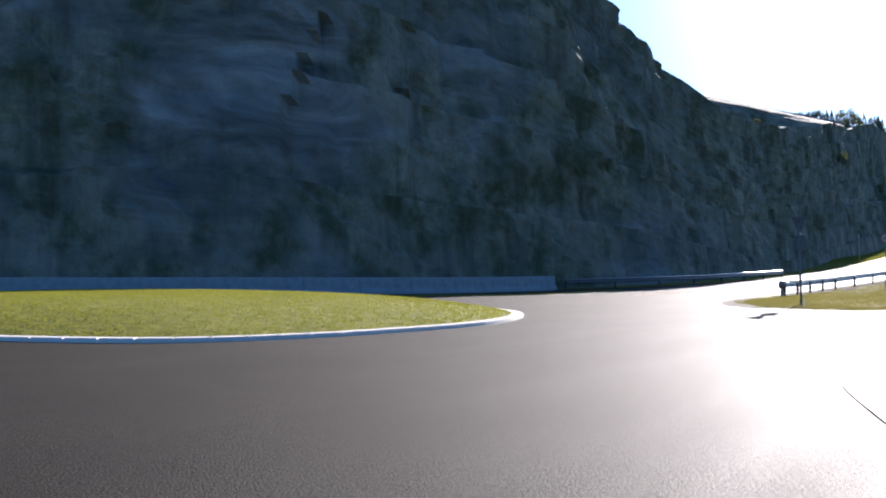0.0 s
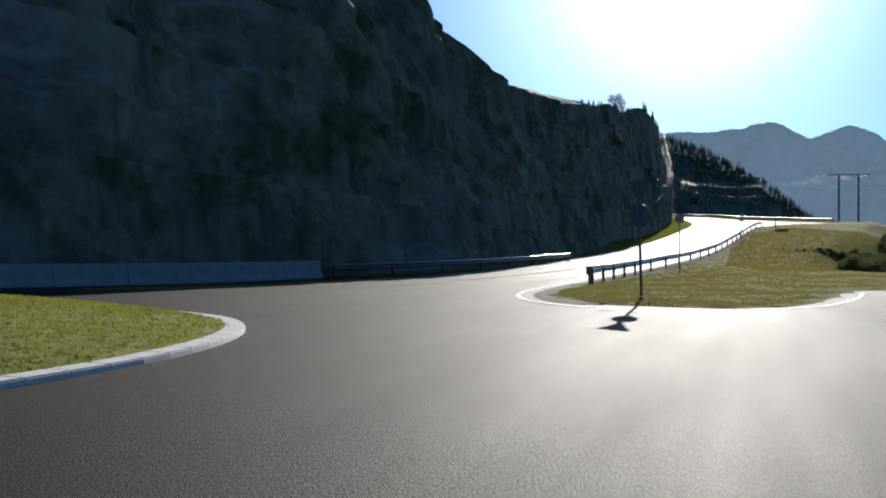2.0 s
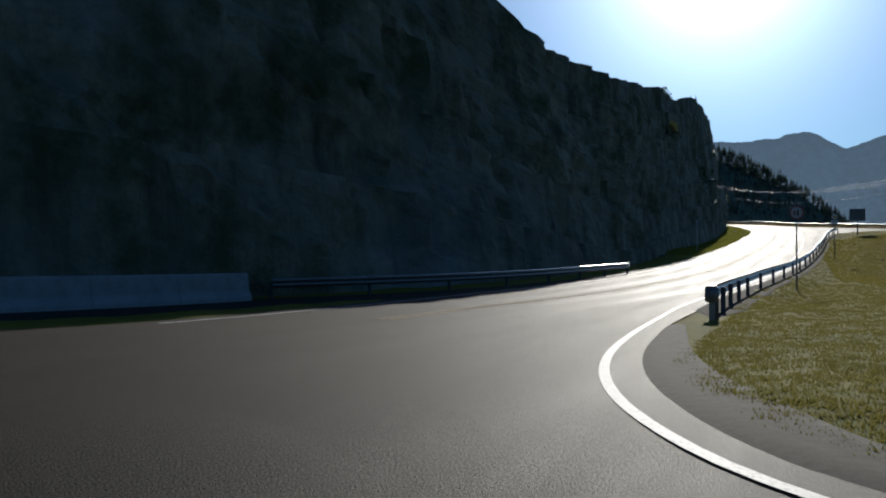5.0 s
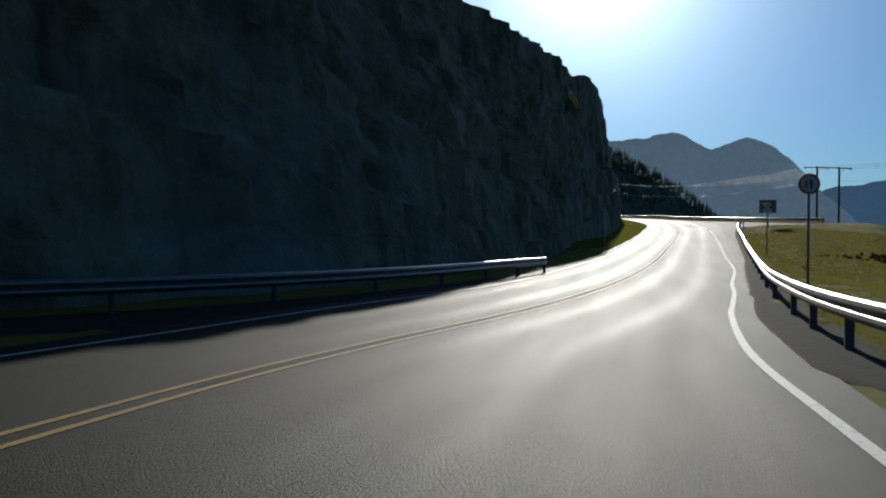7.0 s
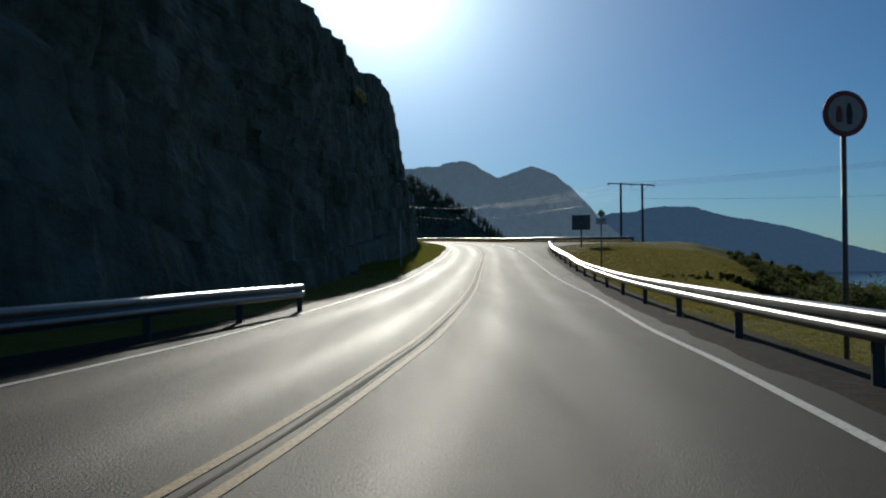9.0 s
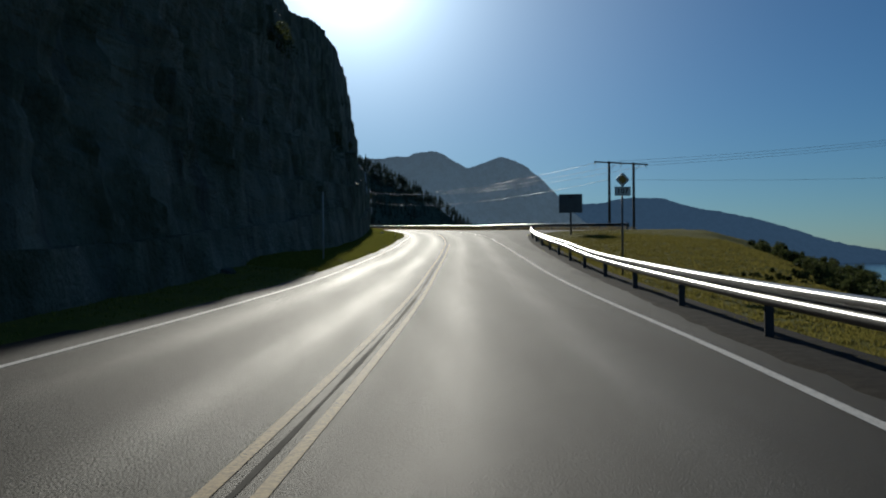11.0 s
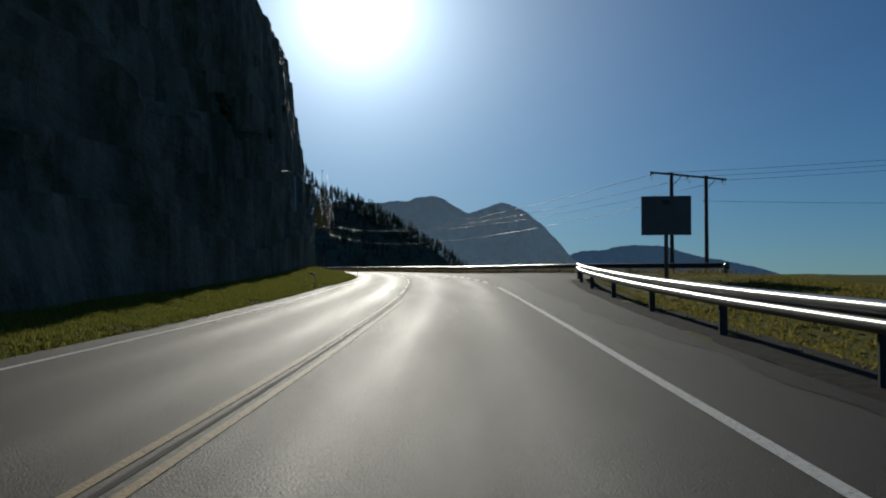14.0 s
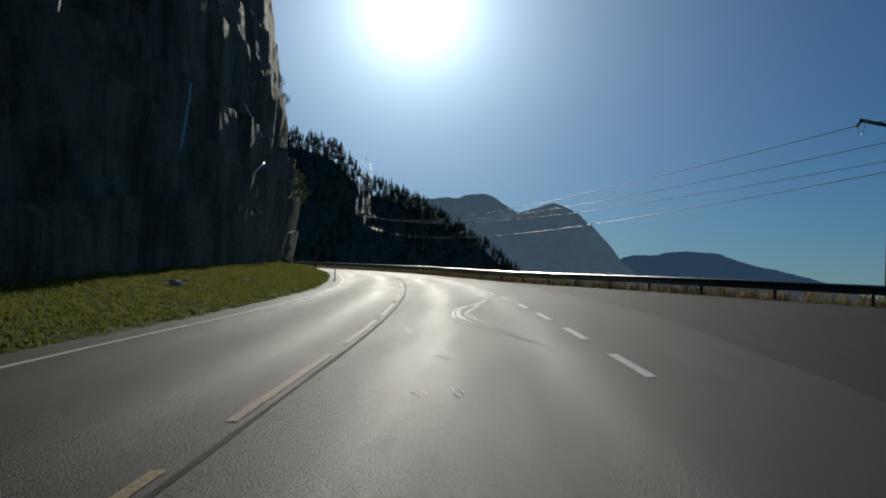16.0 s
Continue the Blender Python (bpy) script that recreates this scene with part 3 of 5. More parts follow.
scuffs = [(spline(p, 0.2), w) for p, w in (
    ([(0.6, 122), (2.8, 121.7), (4.3, 120.6), (6.0, 119)], 0.3), ([(2.4, 123.5), (3.75, 119.6)], 0.14),
    ([(6.62, 118), (5.98, 111), (5.4, 107.6), (5.37, 104.5), (5.72, 102.6), (6.11, 101), (6.4, 99.6), (6.66, 98.8)], 0.16),
    ([(6.5, 115.5), (5.7, 107.6), (5.6, 105.3), (5.8, 103.4), (6.05, 102)], 0.12), ([(4.5, 102.3), (4.7, 101), (4.95, 99.6)], 0.1),
    ([(5.1, 97.8), (5.25, 97.5), (5.42, 97.2)], 0.1), ([(5.0, 94.9), (5.08, 94.5), (5.17, 94.1)], 0.1), ([(5.33, 95), (5.42, 94.4), (5.55, 93.8)], 0.12),
    ([(1.6, 68.75), (1.75, 68.72), (1.9, 68.7)], 0.1), ([(2.02, 68.78), (2.14, 68.7), (2.26, 68.66)], 0.1), ([(5.0, 78.5), (5.12, 77.4), (5.05, 76.3)], 0.05))]
rnd = random.Random(77)
smears = []
for ln, w in scuffs:
    sn = normals(ln)
    for k in range(5 if len(ln) > 12 else 3):
        i0 = rnd.randrange(0, max(1, len(ln) // 3))
        i1 = min(len(ln), i0 + max(3, int(len(ln) * rnd.uniform(0.5, 1.0))))
        if i1 - i0 < 3:
            continue
        wob = np.cumsum([rnd.gauss(0, 0.008) for _ in range(i1 - i0)]) + rnd.gauss(0, 0.4 * w)
        smears.append((ln[i0:i1] + sn[i0:i1] * wob[:, None], w * rnd.uniform(0.12, 0.4)))
scuff_ob = tagged(new("marking_scuffs"), "pale chalky scuffs and tyre smears on the asphalt", "road marking", kind="structure")
for ln, w in smears:
    g = ribbon(ln, 1.0, 0.007)
    taper = w * np.sin(np.linspace(0.12, math.pi - 0.12, len(ln))) ** 0.5 * np.array([0.4 + abs(noise.noise((p[0] * 1.5, p[1] * 1.5, w * 90))) for p in ln])
    cen = (g[:, 0] + g[:, 1]) / 2
    half = (g[:, 1] - g[:, 0]) / 2
    grid_mesh("smear", np.stack([cen - half * taper[:, None], cen + half * taper[:, None]], 1), SCUFF, scuff_ob)
jn = CENTRE[8:]
jw = np.array([0.045 + 0.04 * noise.noise((p[0] * 0.4, p[1] * 0.4, 2.0)) for p in jn])
jg = ribbon(jn, 1.0, 0.004)
jc, jh = (jg[:, 0] + jg[:, 1]) / 2, (jg[:, 1] - jg[:, 0])
seam = grid_mesh("road_seam", np.stack([jc - jh * jw[:, None] * 0.5, jc + jh * jw[:, None] * 0.5], 1), TAR)
tagged(seam, "dark tarred joint between the two lanes", "road joint", kind="structure")
marking("marking_side_edge", "white edge line round the corner of the side road", [spline([(9.6, -27.4), (10.6, -26.8), (11.4, -25.8), (11.9, -24.3), (12.4, -22.3), (12.8, -20.2), (13.2, -17)], 0.4)], WHITE_LINE, 0.14)
marking("marking_splitter", "curved white line at the mouth of the junction", [spline([(14, -54), (12.8, -50.2), (12.1, -47.6), (11.8, -45), (11.65, -42.6), (11.7, -40.2), (12.1, -37.6)], 0.4)], WHITE_LINE, 0.14)
giveway = [np.array([(px, py), (px + 0.2, py - 0.05), (px + ln_, py - 0.1)]) for px, py, ln_ in ((6.55, -28.3, 0.5), (7.3, -28.75, 0.4))]
marking("marking_give_way", "worn broken give-way bar across the side road", giveway, SCUFF, 0.2)

trace = spline([(6.3, 44), (6.75, 50), (7.35, 57), (7.75, 65), (7.8, 69), (7.85, 73), (8.05, 80), (8.3, 86), (8.6, 92)], 0.4)
trace = trace + normals(trace) * np.array([0.3 * noise.noise((p[1] * 0.35, 0.0, 9.0)) for p in trace])[:, None]
# newer margin; its dark tone also imitates the fall-off of sun sheen
margin_l = np.vstack([trace, spline([(8.75, 92.6), (9.0, 97), (9.2, 103), (9.25, 110), (9.0, 119), (8.4, 129), (8.1, 136), (7.5, 142)], 0.4)])
margin_r = np.stack([np.interp(margin_l[:, 1], right_side[:, 1], right_side[:, 0]) + 0.02, margin_l[:, 1]], 1)
margin_l = np.stack([margin_l[:, 0] + 0.05 + np.array([0.12 * noise.fractal(Vector((p[0] * 0.8, p[1] * 0.8, 4.0)), 0.8, 2.2, 3) for p in margin_l]), margin_l[:, 1]], 1)
tagged(strip("road_margin", margin_l, margin_r, road_z, DARK_ASPHALT, lift=0.004, cols=8), "darker newer asphalt by the guard rail, deepened for lost sun sheen", "road shoulder", kind="structure")
ragged = 0.1 + 0.3 * np.array([abs(noise.noise((p[0] * 0.9, p[1] * 0.45, 6.0))) for p in trace])
tagged(strip("road_edge_joint", trace, trace + normals(trace) * ragged[:, None], road_z, DARK_ASPHALT, lift=0.006, cols=4), "faint darker joint between road and shoulder asphalt", "road joint", kind="structure")

sh = RIGHT_RAIL[:-6]
shw = np.interp(np.arange(len(sh)), (0, 12, 40, len(sh)), (0.2, 0.4, 0.5, 0.45)) + np.array([0.1 * noise.fractal(Vector((p[0] * 0.9, p[1] * 0.9, 8.0)), 0.8, 2.2, 3) for p in sh])
edge_x = np.interp(sh[:, 1], right_side[:, 1], right_side[:, 0])
near_rail = smooth01(sh[:, 1], 30, 42)
shl_x = np.minimum(sh[:, 0] - shw, edge_x - 0.12 - 0.3 * abs(shw - 0.45)) * (1 - near_rail) + (sh[:, 0] - 0.22 - 0.9 * abs(shw - 0.4)) * near_rail
point = np.interp(np.arange(len(sh)), (0, 3, 9), (0.0, 0.3, 1.0))          # narrows to a point at the rail's end
shl = np.stack([sh[:, 0] + (shl_x - sh[:, 0]) * point, sh[:, 1]], 1)
shr = sh + normals(sh) * (0.05 + 0.65 * point)[:, None]
shoulder = strip("road_shoulder", shl, shr, road_z, GRAVEL, lift=0.024, cols=14)
nose = RIGHT_LINE[2:int(np.argmin(abs(RIGHT_LINE[:, 1] + 12)))]
corner = strip("road_corner", nose + normals(nose) * 0.42, nose + normals(nose) * np.interp(np.arange(len(nose)), (0, 8, len(nose)), (1.3, 1.5, 0.8))[:, None], road_z, PALE_GRAVEL, lift=0.026, cols=6)
tagged(corner, "pale gravel edging round the junction corner", "gravel edging", kind="structure")
tagged(shoulder, "strip of dark dusty gravel under the guard rail", "road shoulder", kind="structure")

# ---------------------------------------------------------------- roundabout island
island = empty("roundabout_island", Matrix(), "domed yellow-green grass island with pale stone kerb", "traffic island", kind="structure")
rr = np.linspace(0, 1, 24)
turf_g = np.zeros((len(rr), len(ISLAND_LINE), 3))
for i, q in enumerate(rr):
    xy = ISLAND_C + (ISLAND_LINE - ISLAND_C) * q * 0.988
    turf_g[i] = np.concatenate([xy, (road_z(xy[:, 0], xy[:, 1]) + 0.065 + 0.52 * (1 - q ** 4))[:, None]], 1)
grid_mesh("turf", turf_g, TURF, island)
kline = spline(np.vstack([ISLAND_LINE[:-2:3], ISLAND_LINE[:1]]), 0.6)
kn = normals(kline)
for i in range(len(kline) - 1):
    a, b = kline[i], kline[i + 1]
    gap = (b - a) * 0.006
    foot4 = [a + gap - kn[i] * 0.17, a + gap + kn[i] * 0.17, b - gap + kn[i + 1] * 0.17, b - gap - kn[i + 1] * 0.17]
    bm = bmesh.new()
    low = [bm.verts.new((p[0], p[1], float(road_z(*p)) - 0.12)) for p in foot4]
    high = [bm.verts.new((p[0], p[1], float(road_z(*p)) + 0.075)) for p in foot4]
    bm.faces.new(low)
    bm.faces.new(high[::-1])
    for k in range(4):
        bm.faces.new((low[k], high[k], high[(k + 1) % 4], low[(k + 1) % 4]))
    bmesh.ops.recalc_face_normals(bm, faces=bm.faces)
    bmesh.ops.bevel(bm, geom=[e for e in bm.edges if e.verts[0].co.z > float(road_z(*a)) + 0.03 and e.verts[1].co.z > float(road_z(*a)) + 0.03], offset=0.018, segments=2, affect="EDGES")
    part("kerb_stone", bm, KERB, island)


# ---------------------------------------------------------------- cliff


def fbm(x, y, z, scale, octaves=5):
    return noise.fractal(Vector((x * scale, y * scale, z * scale)), 0.9, 2.1, octaves)


CLIFF_TOP = ((-120, 60), (-50, 52), (-20, 44), (-5, 37), (5, 31), (15, 25), (24, 19.5), (32, 16), (45, 15.5), (60, 17), (80, 18.5), (97, 19.2), (106, 19.3), (116, 18.6), (126, 18.9), (140, 19.8), (158, 21.5), (172, 23.5), (182, 25), (220, 38))


TIERS, STEPS = 7, 14
LEAN_Y, LEAN = (-20, 0, 20, 30, 38, 45, 56, 66, 73, 82, 100, 110, 120, 150, 170), (0.3, 0.42, 0.46, 0.4, 0.26, 0.19, 0.19, 0.23, 0.25, 0.25, 0.2, 0.145, 0.105, 0.1, 0.12)


def cliff_mesh():
    """Steep risers with narrow sloping benches, broken by upright cracks and slanting slabs."""
    foot = CLIFF_FOOT
    nr = -normals(foot)                              # into the mountain
    run = np.concatenate([[0], np.cumsum(np.linalg.norm(np.diff(foot, axis=0), axis=1))])
    rows = TIERS * STEPS
    g = np.zeros((len(foot), rows + 14, 3))
    for i, ((fx, fy), (nx, ny)) in enumerate(zip(foot, nr)):
        top = float(np.interp(fy, [c[0] for c in CLIFF_TOP], [c[1] for c in CLIFF_TOP])) + 1.5 * noise.noise((fx * 0.05, fy * 0.05, 5.0))
        base = float(profile(fy)) - 0.6
        lean = float(np.interp(fy, LEAN_Y, LEAN))
        calm = float(np.interp(fy, (35, 75, 172), (1.0, 0.55, 0.5)))
        rugged, broken = float(np.interp(fy, (88, 108), (1.0, 0.3))), float(np.interp(fy, (88, 108, 114, 120), (1.0, 1.4, 1.2, 0.5)))
        flat = float(smooth01(fy, 10, 30)) * (1 - float(smooth01(fy, 116, 135)))      # the top falls away behind the edge
        buttress = float(np.interp(fy, (112, 134, 142, 158, 172), (0, 0.75, 1.0, 1.0, 0.2)))          # a spur that stands out over the bend
        setback, last = 7.4 + 1.6 * noise.noise((fy * 0.11, 0.0, 2.0)), 0.0
        for j in range(rows):
            tier, k = divmod(j, STEPS)
            f = tier + k / (STEPS - 1)
            h = max(0.0, top * f / TIERS + 1.6 * noise.noise((fx * 0.04, fy * 0.04, f * 0.6 + 7)) * min(1.0, f) * min(1.0, TIERS - f))
            back = lean * top * 0.72 * tier / TIERS + 0.28 * lean * h + 0.15 * min(h, 5.0) * float(smooth01(fy, 0, 45)) * (1 - float(smooth01(fy, 70, 84)))
            if h > setback:
                back += 1.15 * float(smooth01(fy, 70, 84))
                h, last = (last, h) if last <= setback else (h, h)          # a level bench
            else:
                last = h
            # slabs that slant down along the road, upright cracks, broken faces
            u = run[i] + 0.45 * h
            saw = u / (6.5 + 2.5 * noise.noise((fx * 0.03, fy * 0.03, 1.0))) + 0.9 * noise.noise((fx * 0.06, fy * 0.06, h * 0.07))
            ledge = -0.75 * broken * ((saw % 1.0) ** 1.6 - 0.4)
            crack = abs(noise.noise((run[i] * 0.21, h * 0.035, 3.0)))
            ledge += 0.55 * rugged * (1 - min(1.0, crack * 8.0))
            ledge += rugged * (1.0 * fbm(fx, fy, h * 0.6, 0.07) + 0.55 * fbm(fx + 40, fy, h * 0.7, 0.26) + 0.26 * fbm(fx, fy + 9, h, 1.0))
            back += ledge * min(1.0, 0.1 + h / 6.0) * calm
            back -= buttress * float(np.interp(h, (0, 5, 11, 20), (0.1, 1.0, 1.5, 0.85)))
            g[i, j] = (fx + nx * back, fy + ny * back, base + h)
        for j in range(14):
            w = (j + 1) / 14
            d = back + 90 * w * w + 3 * w
            g[i, rows + j] = (fx + nx * d, fy + ny * d, base + top - 0.4 + (14 - 19 * flat) * w * w + 1.6 * w * (1 - flat) * fbm(fx + nx * d, fy + ny * d, 2, 0.08))
    return g


CLIFF = cliff_mesh()
cliff = grid_mesh("cliff", CLIFF[::-1], ROCK, smooth=False)
tagged(cliff, "dark shaded rock cliff face rising beside the road", "cliff", kind="structure")


def cliff_at(y, h, out=0.05):
    """A place on the cliff face at the foot's y and the height h."""
    i = int(np.argmin(abs(CLIFF_FOOT[:, 1] - y)))
    col = CLIFF[i, :TIERS * STEPS]
    base = col[0, 2]
    p = [float(np.interp(base + h, col[:, 2], col[:, k])) for k in range(3)]
    n = normals(CLIFF_FOOT)[i]
    return Vector((p[0] + n[0] * out, p[1] + n[1] * out, base + h))


# pale glossy ribbons that imitate glints of sun on the wet rock
rnd = random.Random(4)
for y0, h0, y1, h1 in ((117.0, 7.1, 115.4, 4.7), (134.0, 12.2, 134.1, 11.6), (129.6, 8.6, 127.8, 6.8), (128.5, 5.8, 126.0, 5.1), (125.9, 4.5, 126.0, 4.0), (123.8, 3.45, 123.9, 2.9), (126.9, 3.6, 128.2, 3.4), (127.2, 2.9, 128.0, 2.6)):
    n = 26
    p0, p1 = cliff_at(y0, h0, 0.22), cliff_at(y1, h1, 0.22)
    sway = [0.0]
    for k in range(n):
        sway.append(sway[-1] * 0.85 + rnd.gauss(0, 0.025))
    pts = [p0.lerp(p1, k / n) + Vector((rnd.uniform(-0.02, 0.02), sway[k], 0)) for k in range(n + 1)]
    bm = bmesh.new()
    prev = None
    for k, q in enumerate(pts):
        w = 0.015 + 0.03 * math.sin(math.pi * k / n) + rnd.uniform(0, 0.02)
        ring_v = [bm.verts.new(q + Vector(o)) for o in ((-0.05, -w, 0), (0.02, 0, 0), (-0.05, w, 0))]
        if prev:
            for m in range(2):
                bm.faces.new((prev[m], prev[m + 1], ring_v[m + 1], ring_v[m]))
        prev = ring_v
    tagged(part("glint_streak", bm, STREAK, smooth=True), "thin pale streak imitating a sun glint on wet dark rock", "trickle", "seeps on the cliff")

# ---------------------------------------------------------------- concrete barrier
WALL = spline([(-55, -51), (-45, -44.5), (-36, -38), (-28, -32), (-22, -27), (-17, -21.5), (-13.8, -16), (-12.2, -10.5), (-11.2, -5.6)], 3.0)
barrier = empty("concrete_barrier", Matrix(), "low pale concrete road barrier in blocks below the cliff", "barrier")
prof = [(-0.3, -0.05), (-0.28, 0.1), (-0.16, 0.32), (-0.1, 0.8), (-0.07, 0.86), (0.07, 0.86), (0.1, 0.8), (0.16, 0.32), (0.28, 0.1), (0.3, -0.05)]
for a, b in zip(WALL[:-1], WALL[1:]):
    d = Vector((b[0] - a[0], b[1] - a[1], 0))
    ln = d.length - 0.006
    bm = bmesh.new()
    e0 = [bm.verts.new((0, x, z)) for x, z in prof]
    e1 = [bm.verts.new((ln, x, z)) for x, z in prof]
    bm.faces.new(e0)
    bm.faces.new(e1[::-1])
    for k in range(len(prof)):
        bm.faces.new((e0[k], e1[k], e1[(k + 1) % len(prof)], e0[(k + 1) % len(prof)]))
    bmesh.ops.recalc_face_normals(bm, faces=bm.faces)
    za, zb = float(land_z(*a)), float(land_z(*b))
    o = part("barrier_block", bm, CONCRETE, barrier)
    o.matrix_basis = pose(a[0], a[1], za, 0, -math.degrees(math.atan2(zb - za, ln)), math.degrees(math.atan2(d.y, d.x)))

# ---------------------------------------------------------------- guard rails
W_HALF = [(0.0, 0.155), (0.012, 0.15), (0.034, 0.139), (0.05, 0.129), (0.06, 0.117), (0.065, 0.1), (0.066, 0.08), (0.062, 0.062), (0.05, 0.045), (0.03, 0.028), (0.012, 0.014), (0.004, 0.007)]
W_FRONT = [(d, z + 0.155) for d, z in W_HALF] + W_HALF + [(0.0, 0.0)]


def beam_mesh(pts, side):
    """A W-shaped steel beam along points; the ridges point to the given side."""
    loop = W_FRONT + [(d - 0.006, z + (0.004 if z < 0.155 else -0.004)) for d, z in W_FRONT[::-1]]
    pts = np.asarray(pts)
    t = np.gradient(pts[:, :2], axis=0)
    t /= np.linalg.norm(t, axis=1)[:, None]
    nrm = np.stack([t[:, 1], -t[:, 0]], 1) * side
    bm = bmesh.new()
    rings = []
    for p, nn in zip(pts, nrm):
        rings.append([bm.verts.new((p[0] + nn[0] * d, p[1] + nn[1] * d, p[2] + z)) for d, z in loop])
    for a, b in zip(rings[:-1], rings[1:]):
        for k in range(len(loop)):
            bm.faces.new((a[k], b[k], b[(k + 1) % len(loop)], a[(k + 1) % len(loop)]))
    bmesh.ops.recalc_face_normals(bm, faces=bm.faces)
    return bm


def post_mesh():
    bm = box(0.06, 0.12, 1.35, (0, 0, -0.05), 0.008)
    return bm


_pm = post_mesh()
POST_ME = bpy.data.meshes.new("post")
_pm.to_mesh(POST_ME)
_pm.free()
POST_ME.materials.append(DARK_STEEL)


def guard_rail(line, side, label, zfun, height=0.75, step=4.0, dips=(0.0, 0.0), dense=0.0):
    root = empty("guard_rail", Matrix(), label, "guard rail", "steel guard rails")
    s = np.concatenate([[0], np.cumsum(np.linalg.norm(np.diff(line, axis=0), axis=1))])
    z = zfun(line[:, 0], line[:, 1])
    z = np.convolve(np.pad(z, 6, mode="edge"), np.ones(13) / 13, mode="valid") + height - 0.31
    z = z - dips[0] * (1 - smooth01(s, 0, 6)) - dips[1] * smooth01(s, s[-1] - 6, s[-1])
    pts = np.concatenate([line, z[:, None]], 1)
    n_seg = max(1, int(round((s[-1] - dense) / step)))
    cuts = np.linspace(dense, s[-1], n_seg + 1)
    if dense:          # closer posts at the start
        cuts = np.concatenate([np.linspace(0, dense, int(round(dense / 3.35)), endpoint=False), cuts])
    for a, b in zip(cuts[:-1], cuts[1:]):
        u = np.linspace(a, b, 10)
        q = np.stack([np.interp(u, s, pts[:, k]) for k in range(3)], 1)
        bm = beam_mesh(q, side)
        part("beam", bm, STEEL, root, smooth=True)
    nrm = normals(line) * side
    for c in cuts:
        x, y, zz = (np.interp(c, s, pts[:, k]) for k in range(3))
        i = int(np.argmin(abs(s - c)))
        nx, ny = nrm[i]
        o = new("post", POST_ME)
        o.parent = root
        o.matrix_basis = pose(x - nx * 0.07, y - ny * 0.07, zz - 0.42, 0, 0, math.degrees(math.atan2(ny, nx)) - 90)
    return root


guard_rail(RIGHT_RAIL, -1, "galvanised steel guard rail gleaming against the sun", lambda x, y: road_z(x, y) + 0.09 * np.exp(-((y - 60) / 8) ** 2), step=5.6, dense=13.4)
guard_rail(LEFT_RAIL, 1, "steel guard rail in the shade of the cliff", lambda x, y: road_z(x, y), 0.67, dips=(0.0, 0.03))
guard_rail(FAR_RAIL, -1, "long steel guard rail round the outside of the bend", lambda x, y: road_z(x, y), 0.66)



def rail_end(x, y, z, label, mat, turn=0.0):
    term = empty("rail_terminal", pose(x, y, z, 0, 0, turn), label, "rail end", "guard rail ends")
    bm = bmesh.new()
    bmesh.ops.create_cone(bm, cap_ends=True, segments=20, radius1=0.15, radius2=0.15, depth=0.36, matrix=Matrix.Translation((0, 0, 0.58)))
    bmesh.ops.bevel(bm, geom=[e for e in bm.edges if abs(e.verts[0].co.z - e.verts[1].co.z) < 0.01], offset=0.03, segments=2, affect="EDGES")
    part("nose", bm, mat, term, smooth=True)
    part("stub_post", box(0.12, 0.12, 0.75, (0, 0, 0.2), 0.01), STEEL, term)


rail_end(3.5, -10.35, float(road_z(3.5, -10.35)), "rounded dark end terminal of the guard rail", GREY_POST)
rail_end(22.1, 108.4, float(road_z(22.1, 108.4)) - 0.08, "rounded bright steel end of the far guard rail", STEEL)

# ---------------------------------------------------------------- signs


def sign_post(root, h, r=0.038):
    part("post", tube(r, r, h + 0.3, (0, 0.05, -0.3)), GREY_POST, root, "grey steel tube post", smooth=True)
    part("foot_sleeve", tube(r * 1.7, r * 1.5, 0.14, (0, 0.05, -0.02)), GREY_POST, root, smooth=True)


def clamp(root, z):
    part("clamp", box(0.12, 0.1, 0.04, (0, 0.05, z), 0.006), STEEL, root)


def bars(outline, thick, y, mat, root, name="symbol", label=""):
    return part(name, plate(outline, thick, y), mat, root, label)


# round prohibition sign
sx, sy = 5.52, 12.74
sz = float(land_z(sx, sy))
hd = 3.18 - sz
disc = empty("round_sign", pose(sx, sy, sz - 0.02, 0, 0, 4), "round red-rimmed prohibition sign on a tall grey post", "road sign")
sign_post(disc, hd)
clamp(disc, hd - 0.15), clamp(disc, hd + 0.15)
disc_plate = part("plate", plate(circle(0.315, 48, 0, hd), 0.02, -0.01), SIGN_DULL, disc, "red rim, dimmed for standing against the sun")
part("face", plate(circle(0.245, 48, 0, hd), 0.008, -0.018), SIGN_GREY, disc_plate, "white disc, greyed for standing against the sun")
bars([(0.02, hd - 0.15), (0.09, hd - 0.15), (0.1, hd + 0.02), (0.07, hd + 0.14), (0.03, hd + 0.14), (0.01, hd + 0.02)], 0.006, -0.024, SIGN_BLACK, disc_plate)
bars([(-0.13, hd - 0.12), (-0.05, hd - 0.12), (-0.04, hd + 0.0), (-0.07, hd + 0.1), (-0.11, hd + 0.1), (-0.14, hd + 0.0)], 0.006, -0.024, SIGN_DULL, disc_plate)

# priority diamond with the route plate below it
sx, sy = 8.97, 52.72
sz = float(land_z(sx, sy))
hd = 3.8 - sz
prio = empty("route_sign", pose(sx, sy, sz - 0.02, 0, 0, 6), "yellow priority diamond above a white route plate on a grey post", "road sign")
sign_post(prio, hd)


def diamond(r):
    k = r * 0.1
    return [(0 + k, hd - r + k), (r - k, hd - k), (r - k, hd + k), (k, hd + r - k), (-k, hd + r - k), (-r + k, hd + k), (-r + k, hd - k), (-k, hd - r + k)]


